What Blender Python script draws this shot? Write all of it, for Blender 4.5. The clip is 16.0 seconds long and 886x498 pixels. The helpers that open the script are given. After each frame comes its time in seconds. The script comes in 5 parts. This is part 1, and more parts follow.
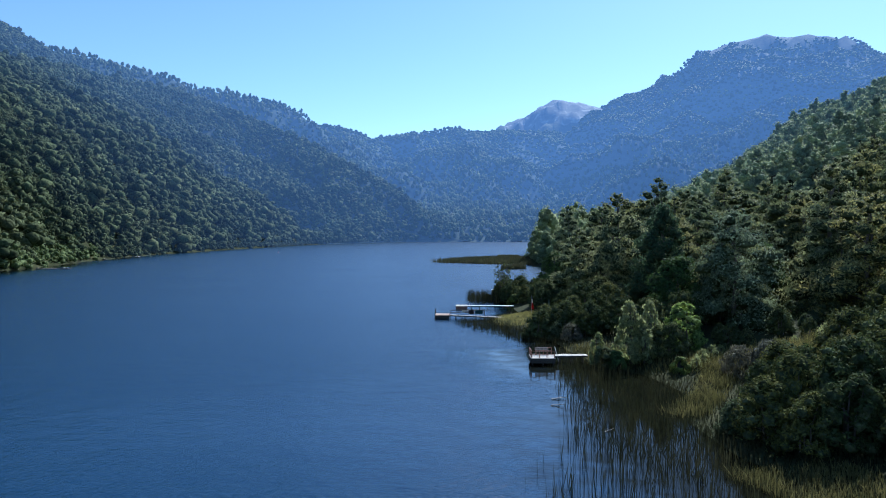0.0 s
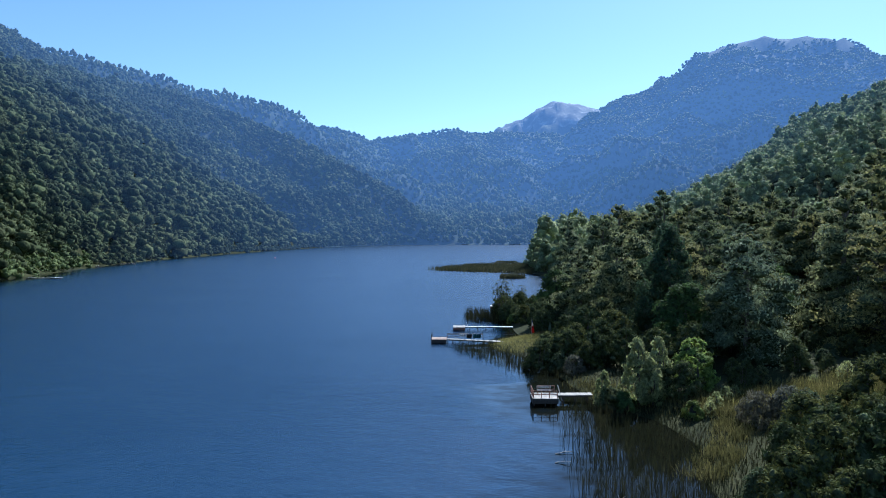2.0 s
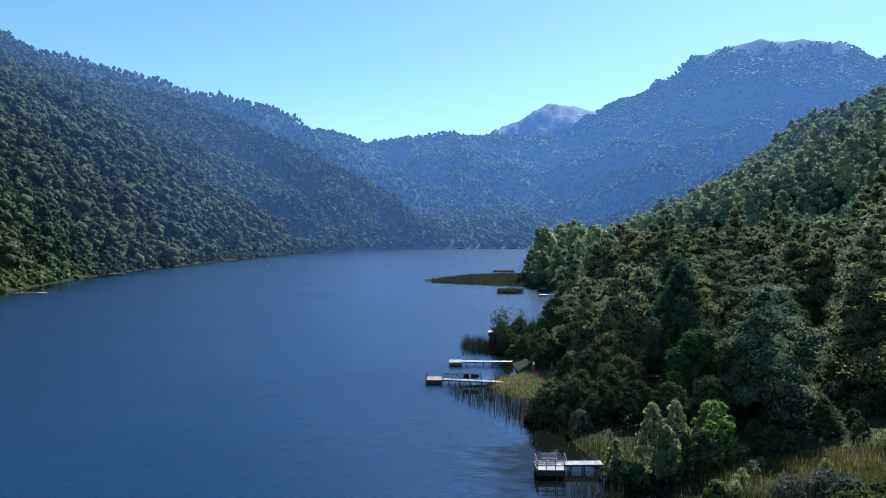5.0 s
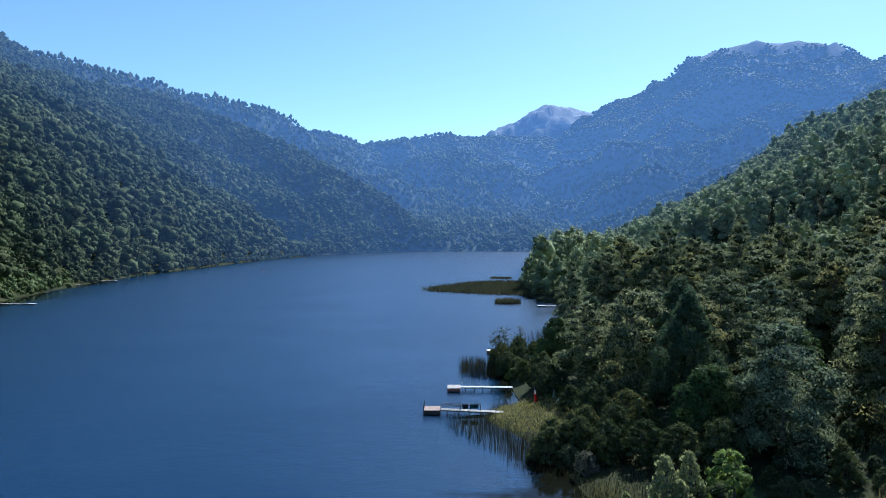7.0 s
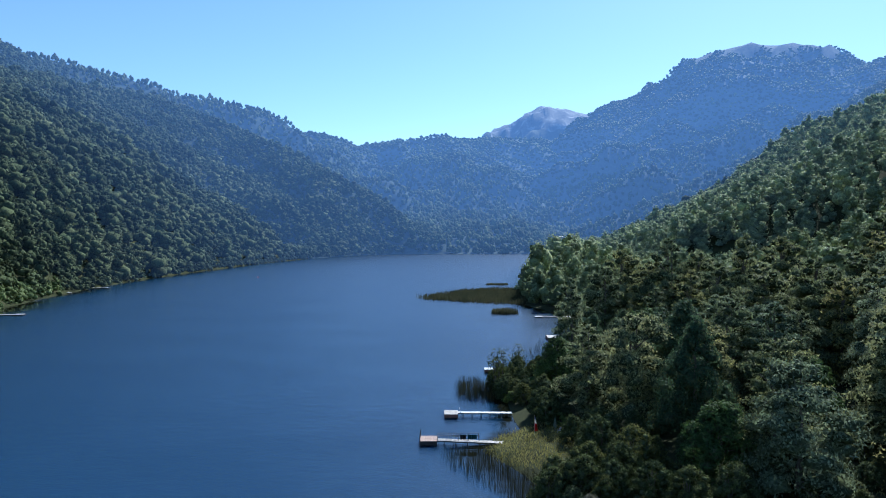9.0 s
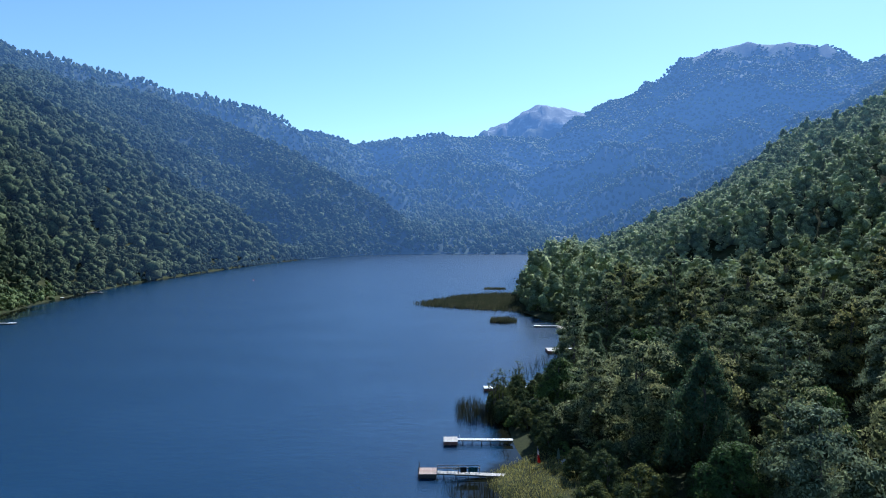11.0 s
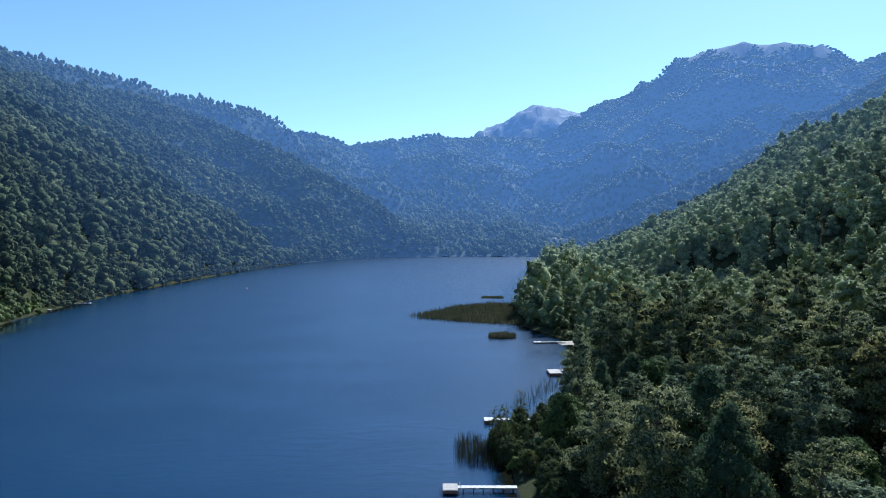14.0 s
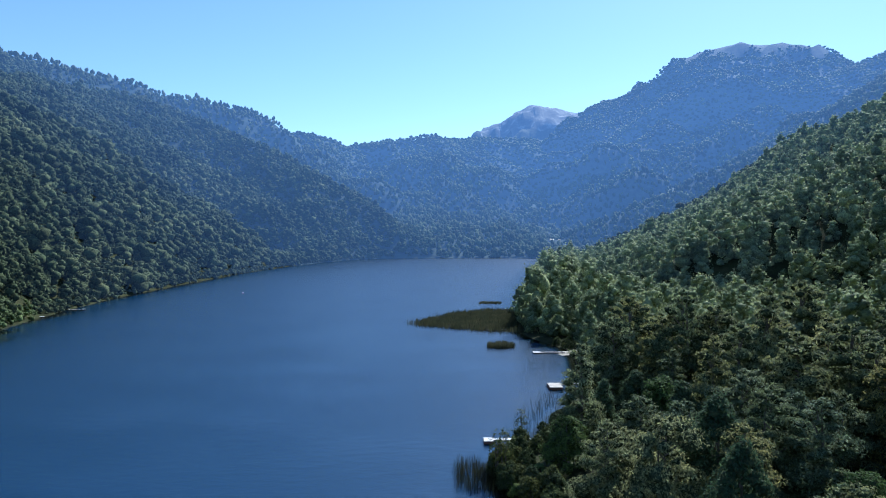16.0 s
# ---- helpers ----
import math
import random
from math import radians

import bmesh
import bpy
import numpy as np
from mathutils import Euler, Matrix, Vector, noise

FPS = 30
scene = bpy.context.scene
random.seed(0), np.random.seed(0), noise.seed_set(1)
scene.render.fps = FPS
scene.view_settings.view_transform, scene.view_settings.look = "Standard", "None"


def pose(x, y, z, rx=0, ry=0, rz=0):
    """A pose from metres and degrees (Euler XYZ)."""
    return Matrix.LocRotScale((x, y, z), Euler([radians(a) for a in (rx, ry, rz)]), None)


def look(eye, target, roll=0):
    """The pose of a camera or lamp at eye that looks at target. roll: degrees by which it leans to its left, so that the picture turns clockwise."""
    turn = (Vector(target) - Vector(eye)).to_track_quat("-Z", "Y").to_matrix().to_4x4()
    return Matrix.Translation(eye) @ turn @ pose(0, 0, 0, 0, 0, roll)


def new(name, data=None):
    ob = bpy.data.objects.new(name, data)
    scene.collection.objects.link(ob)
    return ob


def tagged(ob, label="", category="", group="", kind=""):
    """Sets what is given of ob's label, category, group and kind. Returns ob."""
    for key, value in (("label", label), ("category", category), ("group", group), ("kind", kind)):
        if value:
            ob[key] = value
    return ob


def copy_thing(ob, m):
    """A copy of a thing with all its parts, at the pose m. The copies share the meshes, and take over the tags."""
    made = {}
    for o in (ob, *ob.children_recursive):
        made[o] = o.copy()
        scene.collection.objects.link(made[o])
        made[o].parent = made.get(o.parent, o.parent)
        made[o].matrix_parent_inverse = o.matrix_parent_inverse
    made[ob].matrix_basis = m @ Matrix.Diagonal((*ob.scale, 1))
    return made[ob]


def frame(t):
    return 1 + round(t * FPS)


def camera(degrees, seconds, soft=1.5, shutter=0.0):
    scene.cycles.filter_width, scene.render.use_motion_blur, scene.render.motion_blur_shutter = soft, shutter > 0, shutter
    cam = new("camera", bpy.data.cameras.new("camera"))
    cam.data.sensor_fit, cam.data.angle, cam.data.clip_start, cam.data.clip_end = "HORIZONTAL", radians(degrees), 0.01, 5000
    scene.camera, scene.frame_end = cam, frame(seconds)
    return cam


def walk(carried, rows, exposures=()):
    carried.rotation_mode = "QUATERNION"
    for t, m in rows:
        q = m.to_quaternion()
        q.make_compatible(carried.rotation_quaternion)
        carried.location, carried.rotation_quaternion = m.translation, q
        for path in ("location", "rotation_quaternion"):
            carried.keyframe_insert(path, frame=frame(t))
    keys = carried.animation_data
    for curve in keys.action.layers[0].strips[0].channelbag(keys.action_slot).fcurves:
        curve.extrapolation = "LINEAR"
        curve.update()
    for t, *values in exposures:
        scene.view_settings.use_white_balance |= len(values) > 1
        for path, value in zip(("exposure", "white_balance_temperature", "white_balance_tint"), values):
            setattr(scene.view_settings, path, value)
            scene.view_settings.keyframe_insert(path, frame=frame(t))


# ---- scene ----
cam = camera(66.0, 16.0, soft=1.0)
PATH = [
    (0, (0.549, 0.319, 16.311), (0.5, 2.318, 16.267), -0.0),
    (0.5, (0.604, 1.594, 17.002), (0.556, 3.593, 16.96), 0.0),
    (1, (0.64, 2.933, 17.966), (0.593, 4.932, 17.924), 0.0),
    (1.5, (0.655, 4.305, 18.963), (0.61, 6.304, 18.921), -0.0),
    (2, (0.704, 5.533, 19.944), (0.66, 7.532, 19.903), -0.0),
    (2.5, (0.707, 6.74, 20.918), (0.665, 8.739, 20.878), -0.0),
    (3, (0.696, 8.01, 21.827), (0.655, 10.01, 21.787), 0.0),
    (3.5, (0.672, 9.32, 22.737), (0.634, 11.319, 22.698), 0.0),
    (4, (0.74, 10.645, 23.651), (0.703, 12.644, 23.613), -0.0),
    (4.5, (0.693, 11.965, 24.595), (0.658, 13.965, 24.557), 0.0),
    (5, (0.682, 13.274, 25.501), (0.649, 15.274, 25.464), 0.0),
    (7.5, (0.203, 18.549, 30.553), (0.184, 20.548, 30.518), 0.0),
    (8, (0.139, 19.639, 31.457), (0.123, 21.639, 31.424), 0.0),
    (8.5, (0.086, 20.824, 32.326), (0.073, 22.823, 32.292), -0.0),
    (9, (0.029, 21.951, 33.2), (0.02, 23.95, 33.167), -0.0),
    (11.5, (-0.595, 27.095, 38.454), (-0.591, 29.095, 38.414), -0.0),
    (12, (-0.64, 28.491, 39.339), (-0.634, 30.49, 39.3), -0.1),
    (12.5, (-0.631, 30.026, 40.272), (-0.624, 32.025, 40.233), -0.0),
    (13, (-0.707, 31.606, 41.191), (-0.699, 33.606, 41.152), -0.0),
    (13.5, (-0.801, 32.938, 42.109), (-0.79, 34.937, 42.07), -0.1),
    (14, (-0.932, 34.226, 43.082), (-0.919, 36.225, 43.042), -0.1),
    (14.5, (-1.024, 35.501, 44.107), (-1.008, 37.501, 44.065), -0.1),
    (15, (-1.044, 36.588, 45.045), (-1.027, 38.588, 45.004), -0.1),
    (15.5, (-1.072, 37.555, 45.847), (-1.054, 39.554, 45.805), -0.1),
    (16, (-1.126, 38.561, 46.585), (-1.105, 40.561, 46.544), -0.1),
]
walk(cam, [(t, look(eye, target, roll)) for t, eye, target, roll in PATH], exposures=[(0.0, 0.68, 5400, 8), (16.0, 0.68, 5400, 8)])

# ---- daylight: clear sky, sun high ahead and to the right ----
SUN_AZ, SUN_EL = radians(30), radians(42)      # azimuth clockwise from +y
world = bpy.data.worlds.new("sky")
scene.world = world
world.use_nodes = True
wn = world.node_tree
sky = wn.nodes.new("ShaderNodeTexSky")
sky.sky_type = "NISHITA"
sky.sun_disc = False
sky.sun_elevation, sky.sun_rotation = SUN_EL, SUN_AZ
sky.altitude, sky.air_density, sky.dust_density, sky.ozone_density = 400, 1.0, 0.3, 4.5
wn.nodes["Background"].inputs[1].default_value = 0.11
wn.links.new(sky.outputs[0], wn.nodes["Background"].inputs[0])
sun = new("sun", bpy.data.lights.new("sun", "SUN"))
sun.data.energy, sun.data.angle, sun.data.color = 4.7, radians(0.53), (1.0, 0.94, 0.84)
sun_dir = Vector((math.sin(SUN_AZ) * math.cos(SUN_EL), math.cos(SUN_AZ) * math.cos(SUN_EL), math.sin(SUN_EL)))
sun.matrix_world = look(sun_dir * 300, (0, 0, 0))


# ---- materials ----
def material(name):
    m = bpy.data.materials.new(name)
    m.use_nodes = True
    return m, m.node_tree, m.node_tree.nodes["Principled BSDF"]


def node(nt, kind, **props):
    n = nt.nodes.new(kind)
    for k, v in props.items():
        if k == "scale":
            n.inputs["Scale"].default_value = v
        elif k == "detail":
            n.inputs["Detail"].default_value = v
    return n


def ramp(nt, src, stops):
    r = nt.nodes.new("ShaderNodeValToRGB")
    while len(r.color_ramp.elements) < len(stops):
        r.color_ramp.elements.new(0.5)
    for e, (p, c) in zip(r.color_ramp.elements, stops):
        e.position, e.color = p, (*c, 1)
    nt.links.new(src, r.inputs[0])
    return r


def mixed(nt, fac, a, b, mode="MIX"):
    m = nt.nodes.new("ShaderNodeMix")
    m.data_type, m.blend_type = "RGBA", mode
    for sock, v in ((m.inputs[0], fac), (m.inputs[6], a), (m.inputs[7], b)):
        if isinstance(v, (int, float)):
            sock.default_value = v
        elif isinstance(v, tuple):
            sock.default_value = (*v, 1)
        else:
            nt.links.new(v, sock)
    return m.outputs[2]


def world_noise(nt, scale, detail=3):
    g = nt.nodes.new("ShaderNodeNewGeometry")
    n = node(nt, "ShaderNodeTexNoise", scale=scale, detail=detail)
    nt.links.new(g.outputs["Position"], n.inputs["Vector"])
    return n.outputs[0]


# strength of the haze painted as glow on hillside woods, slopes and rock
HAZE_GLOW = 0.49


def painted_haze(nt, p, amount):
    """Painted haze: the surface gives off blue light, more the further along y."""
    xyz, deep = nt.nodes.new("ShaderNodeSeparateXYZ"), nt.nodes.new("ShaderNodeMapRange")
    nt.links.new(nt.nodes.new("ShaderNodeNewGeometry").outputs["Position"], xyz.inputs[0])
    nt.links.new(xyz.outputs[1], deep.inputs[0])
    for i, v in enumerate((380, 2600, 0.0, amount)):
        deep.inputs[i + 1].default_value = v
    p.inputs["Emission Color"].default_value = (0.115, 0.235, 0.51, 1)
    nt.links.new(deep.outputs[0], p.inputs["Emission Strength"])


def leaf_material(name, dark, mid, light, glow=0.0, patch=0.05, by_object=True, through_light=0.34, vary=0.32, grain=2.2, sheen=0.1):
    """Leaves: colour varies from patch to patch, from plant to plant and from spray to spray."""
    m, nt, p = material(name)
    g = nt.nodes.new("ShaderNodeNewGeometry")
    big = ramp(nt, world_noise(nt, patch, 4), [(0.3, dark), (0.5, mid), (0.72, light)])
    isl = nt.nodes.new("ShaderNodeMapRange")
    nt.links.new(g.outputs["Random Per Island"], isl.inputs[0])
    isl.inputs[3].default_value, isl.inputs[4].default_value = 1 - vary, 1 + vary
    col = mixed(nt, 1.0, big.outputs[0], isl.outputs[0], "MULTIPLY")
    if by_object:
        o = nt.nodes.new("ShaderNodeObjectInfo")
        r = ramp(nt, o.outputs["Random"], [(0.0, (0.66, 0.76, 0.72)), (0.4, (0.95, 1.0, 0.98)), (0.75, (1.22, 1.14, 0.92)), (1.0, (1.5, 1.3, 0.98))])
        col = mixed(nt, 1.0, col, r.outputs[0], "MULTIPLY")
    # fine leaf grain; gaps darker and bluer, their shade put into the colour
    fine = world_noise(nt, grain, 3)
    col = mixed(nt, 1.0, col, ramp(nt, fine, [(0.30, (0.52, 0.53, 0.56)), (0.50, (1.0, 1.0, 1.0)), (0.70, (1.40, 1.37, 1.30))]).outputs[0], "MULTIPLY")
    nt.links.new(col, p.inputs["Base Color"])
    p.inputs["Roughness"].default_value = 0.72
    p.inputs["Specular IOR Level"].default_value = sheen
    relief = nt.nodes.new("ShaderNodeBump")
    relief.inputs["Strength"].default_value, relief.inputs["Distance"].default_value = 0.9, 0.6 / grain
    nt.links.new(fine, relief.inputs["Height"])
    nt.links.new(relief.outputs[0], p.inputs["Normal"])
    out = nt.nodes["Material Output"]
    t = nt.nodes.new("ShaderNodeBsdfTranslucent")
    nt.links.new(col, t.inputs[0])
    mx = nt.nodes.new("ShaderNodeMixShader")
    mx.inputs[0].default_value = through_light
    nt.links.new(p.outputs[0], mx.inputs[1])
    nt.links.new(t.outputs[0], mx.inputs[2])
    nt.links.new(mx.outputs[0], out.inputs[0])
    # haze painted as emission, starting about 380 m out
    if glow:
        painted_haze(nt, p, glow)
    return m


def plain(name, a, b, scale=3.0, rough=0.7, metal=0.0, bump=0.0, stretch=(1, 1, 1)):
    """A surface of two blended tones with grain, in object space."""
    m, nt, p = material(name)
    tc = nt.nodes.new("ShaderNodeTexCoord")
    mp = nt.nodes.new("ShaderNodeMapping")
    mp.inputs["Scale"].default_value = stretch
    nt.links.new(tc.outputs["Object"], mp.inputs[0])
    n1 = node(nt, "ShaderNodeTexNoise", scale=scale, detail=5)
    n2 = node(nt, "ShaderNodeTexNoise", scale=scale * 9, detail=3)
    for n in (n1, n2):
        nt.links.new(mp.outputs[0], n.inputs["Vector"])
    c = ramp(nt, n1.outputs[0], [(0.3, a), (0.7, b)]).outputs[0]
    g = ramp(nt, n2.outputs[0], [(0.3, (0.7, 0.7, 0.7)), (0.7, (1.15, 1.15, 1.15))]).outputs[0]
    each = ramp(nt, nt.nodes.new("ShaderNodeObjectInfo").outputs["Random"], [(0.0, (0.8, 0.8, 0.8)), (1.0, (1.12, 1.11, 1.09))]).outputs[0]
    nt.links.new(mixed(nt, 1.0, mixed(nt, 1.0, c, g, "MULTIPLY"), each, "MULTIPLY"), p.inputs["Base Color"])
    p.inputs["Roughness"].default_value, p.inputs["Metallic"].default_value = rough, metal
    if bump:
        bp = nt.nodes.new("ShaderNodeBump")
        bp.inputs["Strength"].default_value, bp.inputs["Distance"].default_value = bump, 0.02
        nt.links.new(n2.outputs[0], bp.inputs["Height"])
        nt.links.new(bp.outputs[0], p.inputs["Normal"])
    return m


LEAF_DARK = leaf_material("leaf_evergreen", (0.062, 0.094, 0.050), (0.100, 0.140, 0.072), (0.146, 0.188, 0.096), through_light=0.4, vary=0.35)
LEAF_OLIVE = leaf_material("leaf_olive", (0.129, 0.150, 0.069), (0.199, 0.215, 0.101), (0.273, 0.281, 0.138), through_light=0.42, vary=0.42, sheen=0.16)
LEAF_GREY = leaf_material("leaf_grey_green", (0.124, 0.155, 0.089), (0.185, 0.218, 0.124), (0.248, 0.276, 0.160), through_light=0.42, vary=0.42, sheen=0.16)
LEAF_THICKET = leaf_material("leaf_thicket", (0.089, 0.124, 0.049), (0.135, 0.178, 0.068), (0.189, 0.230, 0.092), patch=0.06, by_object=False)
LEAF_SHRUB = leaf_material("leaf_dark_shrub", (0.043, 0.059, 0.022), (0.073, 0.090, 0.035), (0.117, 0.129, 0.050), patch=0.3, through_light=0.28, sheen=0.02)
LEAF_SHRUB_GREEN = leaf_material("leaf_marsh_shrub", (0.060, 0.080, 0.040), (0.090, 0.112, 0.056), (0.125, 0.146, 0.074), patch=0.3, through_light=0.35, sheen=0.05)
# inner crown masses at about half the leaf colour, shade put into it
INNER_SHADE = leaf_material("shade_toned_twigs_and_leaves", (0.055, 0.068, 0.035), (0.077, 0.092, 0.046), (0.103, 0.119, 0.061), patch=0.4, by_object=False, through_light=0.05, sheen=0.0)
LEAF_BRIGHT = leaf_material("leaf_shore_green", (0.065, 0.105, 0.034), (0.100, 0.145, 0.046), (0.140, 0.185, 0.062), patch=0.08)
LEAF_WILLOW = leaf_material("leaf_willow", (0.231, 0.264, 0.110), (0.303, 0.330, 0.143), (0.374, 0.391, 0.182), patch=0.3, by_object=False, through_light=0.5)
LEAF_YELLOW = leaf_material("leaf_yellow_green", (0.190, 0.250, 0.060), (0.260, 0.330, 0.085), (0.330, 0.390, 0.115), patch=0.5, through_light=0.5)
LEAF_DRY = leaf_material("leaf_dry_twigs", (0.095, 0.095, 0.074), (0.128, 0.126, 0.097), (0.169, 0.158, 0.119), patch=0.4)
# near-shore reeds and sedge, their colour darkened to stand for shade
REED_SHADED = leaf_material("reed_stalks_shade_dark", (0.016, 0.020, 0.010), (0.028, 0.031, 0.015), (0.054, 0.051, 0.025), patch=0.15, by_object=False, sheen=0.02)
REED_PALE = leaf_material("spit_reeds", (0.038, 0.047, 0.026), (0.064, 0.070, 0.038), (0.105, 0.100, 0.056), patch=0.12, by_object=False, sheen=0.02)
GRASS = leaf_material("shore_grass", (0.098, 0.096, 0.036), (0.145, 0.136, 0.050), (0.200, 0.180, 0.070), patch=0.3, by_object=False, sheen=0.05)
# right slope leaves lightened: the sunward veil of light put into their colour
LEAF_LIGHTENED = leaf_material("leaf_slope_lightened", (0.152, 0.195, 0.099), (0.248, 0.294, 0.145), (0.355, 0.388, 0.191), through_light=0.45, patch=0.05, by_object=False, vary=0.3, grain=1.2)
# the same lightened leaves with haze painted as glow, beyond 420 m
LEAF_LIGHTENED_HAZED = leaf_material("leaf_slope_lightened_hazed", (0.161, 0.206, 0.105), (0.263, 0.311, 0.154), (0.376, 0.411, 0.203), through_light=0.45, patch=0.05, glow=HAZE_GLOW, by_object=False, vary=0.3, grain=1.2)
LAWN = leaf_material("beach_grass", (0.200, 0.185, 0.060), (0.290, 0.265, 0.085), (0.370, 0.330, 0.120), patch=0.3, by_object=False)
# leaves of the left hillside and far woods, haze painted as glow
LEAF_HAZED = leaf_material("backdrop_forest", (0.044, 0.060, 0.032), (0.078, 0.098, 0.046), (0.125, 0.140, 0.068), glow=HAZE_GLOW, patch=0.012, by_object=False, through_light=0.18, vary=0.35, grain=0.7, sheen=0.02)
BARK = plain("bark", (0.09, 0.075, 0.06), (0.17, 0.15, 0.125), 4, 0.9, bump=0.5, stretch=(1, 1, 0.3))
WOOD_PALE = plain("weathered_planks", (0.34, 0.31, 0.27), (0.52, 0.48, 0.43), 3, 0.75, bump=0.3)
WOOD_WHITE = plain("white_paint", (0.54, 0.53, 0.51), (0.70, 0.69, 0.67), 5, 0.6)
WOOD_RED = plain("red_brown_boards", (0.20, 0.085, 0.055), (0.30, 0.135, 0.085), 3, 0.7, bump=0.3)
WOOD_BROWN = plain("brown_rails", (0.11, 0.085, 0.065), (0.20, 0.16, 0.125), 5, 0.8, bump=0.3)
SAND = plain("beach_sand", (0.30, 0.27, 0.21), (0.42, 0.38, 0.31), 1.5, 0.95, bump=0.3)
WOOD_TAN = plain("faded_red_deck", (0.30, 0.20, 0.15), (0.46, 0.33, 0.26), 3, 0.75, bump=0.3)
WOOD_DARK = plain("dark_wet_timber", (0.045, 0.036, 0.028), (0.09, 0.07, 0.055), 5, 0.8, bump=0.3)
CLOTH_RED = plain("red_cloth", (0.42, 0.02, 0.015), (0.58, 0.035, 0.02), 6, 0.85)
CLOTH_WHITE = plain("white_cloth", (0.62, 0.62, 0.60), (0.78, 0.78, 0.76), 6, 0.85)
CLOTH_BLUE = plain("blue_cloth", (0.02, 0.05, 0.22), (0.03, 0.08, 0.30), 6, 0.85)
CLOTH_TEAL = plain("teal_cloth", (0.03, 0.12, 0.13), (0.05, 0.19, 0.19), 4, 0.9)
CLOTH_DARK = plain("dark_cloth", (0.035, 0.035, 0.035), (0.07, 0.06, 0.055), 4, 0.9)
CLOTH_GREEN = plain("faded_green_cloth", (0.16, 0.24, 0.15), (0.30, 0.36, 0.26), 4, 0.9)
METAL = plain("grey_metal", (0.35, 0.36, 0.37), (0.5, 0.5, 0.5), 6, 0.4, 0.9)
# inner twigs and the shade among them, painted as one near-black colour
TWIG_SHADE = plain("inner_twigs_shade", (0.018, 0.018, 0.012), (0.04, 0.036, 0.024), 2, 0.95)


def ground_materials():
    m, nt, p = material("forest_floor")
    c1 = ramp(nt, world_noise(nt, 0.12, 5), [(0.3, (0.020, 0.022, 0.011)), (0.5, (0.034, 0.040, 0.016)), (0.7, (0.058, 0.058, 0.026))]).outputs[0]
    c2 = ramp(nt, world_noise(nt, 2.5, 4), [(0.3, (0.65, 0.65, 0.65)), (0.7, (1.3, 1.3, 1.25))]).outputs[0]
    nt.links.new(mixed(nt, 1.0, c1, c2, "MULTIPLY"), p.inputs["Base Color"])
    p.inputs["Roughness"].default_value = 0.95
    p.inputs["Specular IOR Level"].default_value = 0.08
    f, nt, p = material("hazed_slope")
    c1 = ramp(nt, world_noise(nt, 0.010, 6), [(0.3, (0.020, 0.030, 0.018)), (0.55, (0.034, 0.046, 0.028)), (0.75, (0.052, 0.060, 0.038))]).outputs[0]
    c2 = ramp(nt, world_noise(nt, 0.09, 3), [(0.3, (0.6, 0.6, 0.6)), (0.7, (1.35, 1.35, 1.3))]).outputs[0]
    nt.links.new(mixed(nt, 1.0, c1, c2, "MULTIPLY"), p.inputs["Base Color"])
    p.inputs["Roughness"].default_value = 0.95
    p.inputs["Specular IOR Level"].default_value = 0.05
    painted_haze(nt, p, HAZE_GLOW)
    r, nt, p = material("hazed_rock")
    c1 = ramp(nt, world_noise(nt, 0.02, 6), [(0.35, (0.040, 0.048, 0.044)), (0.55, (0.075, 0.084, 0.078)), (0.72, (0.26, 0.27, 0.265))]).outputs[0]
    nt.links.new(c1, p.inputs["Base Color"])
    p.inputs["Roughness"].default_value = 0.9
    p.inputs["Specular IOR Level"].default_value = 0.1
    painted_haze(nt, p, HAZE_GLOW)
    return m, f, r


FLOOR, SLOPE_FAR, ROCK_FAR = ground_materials()


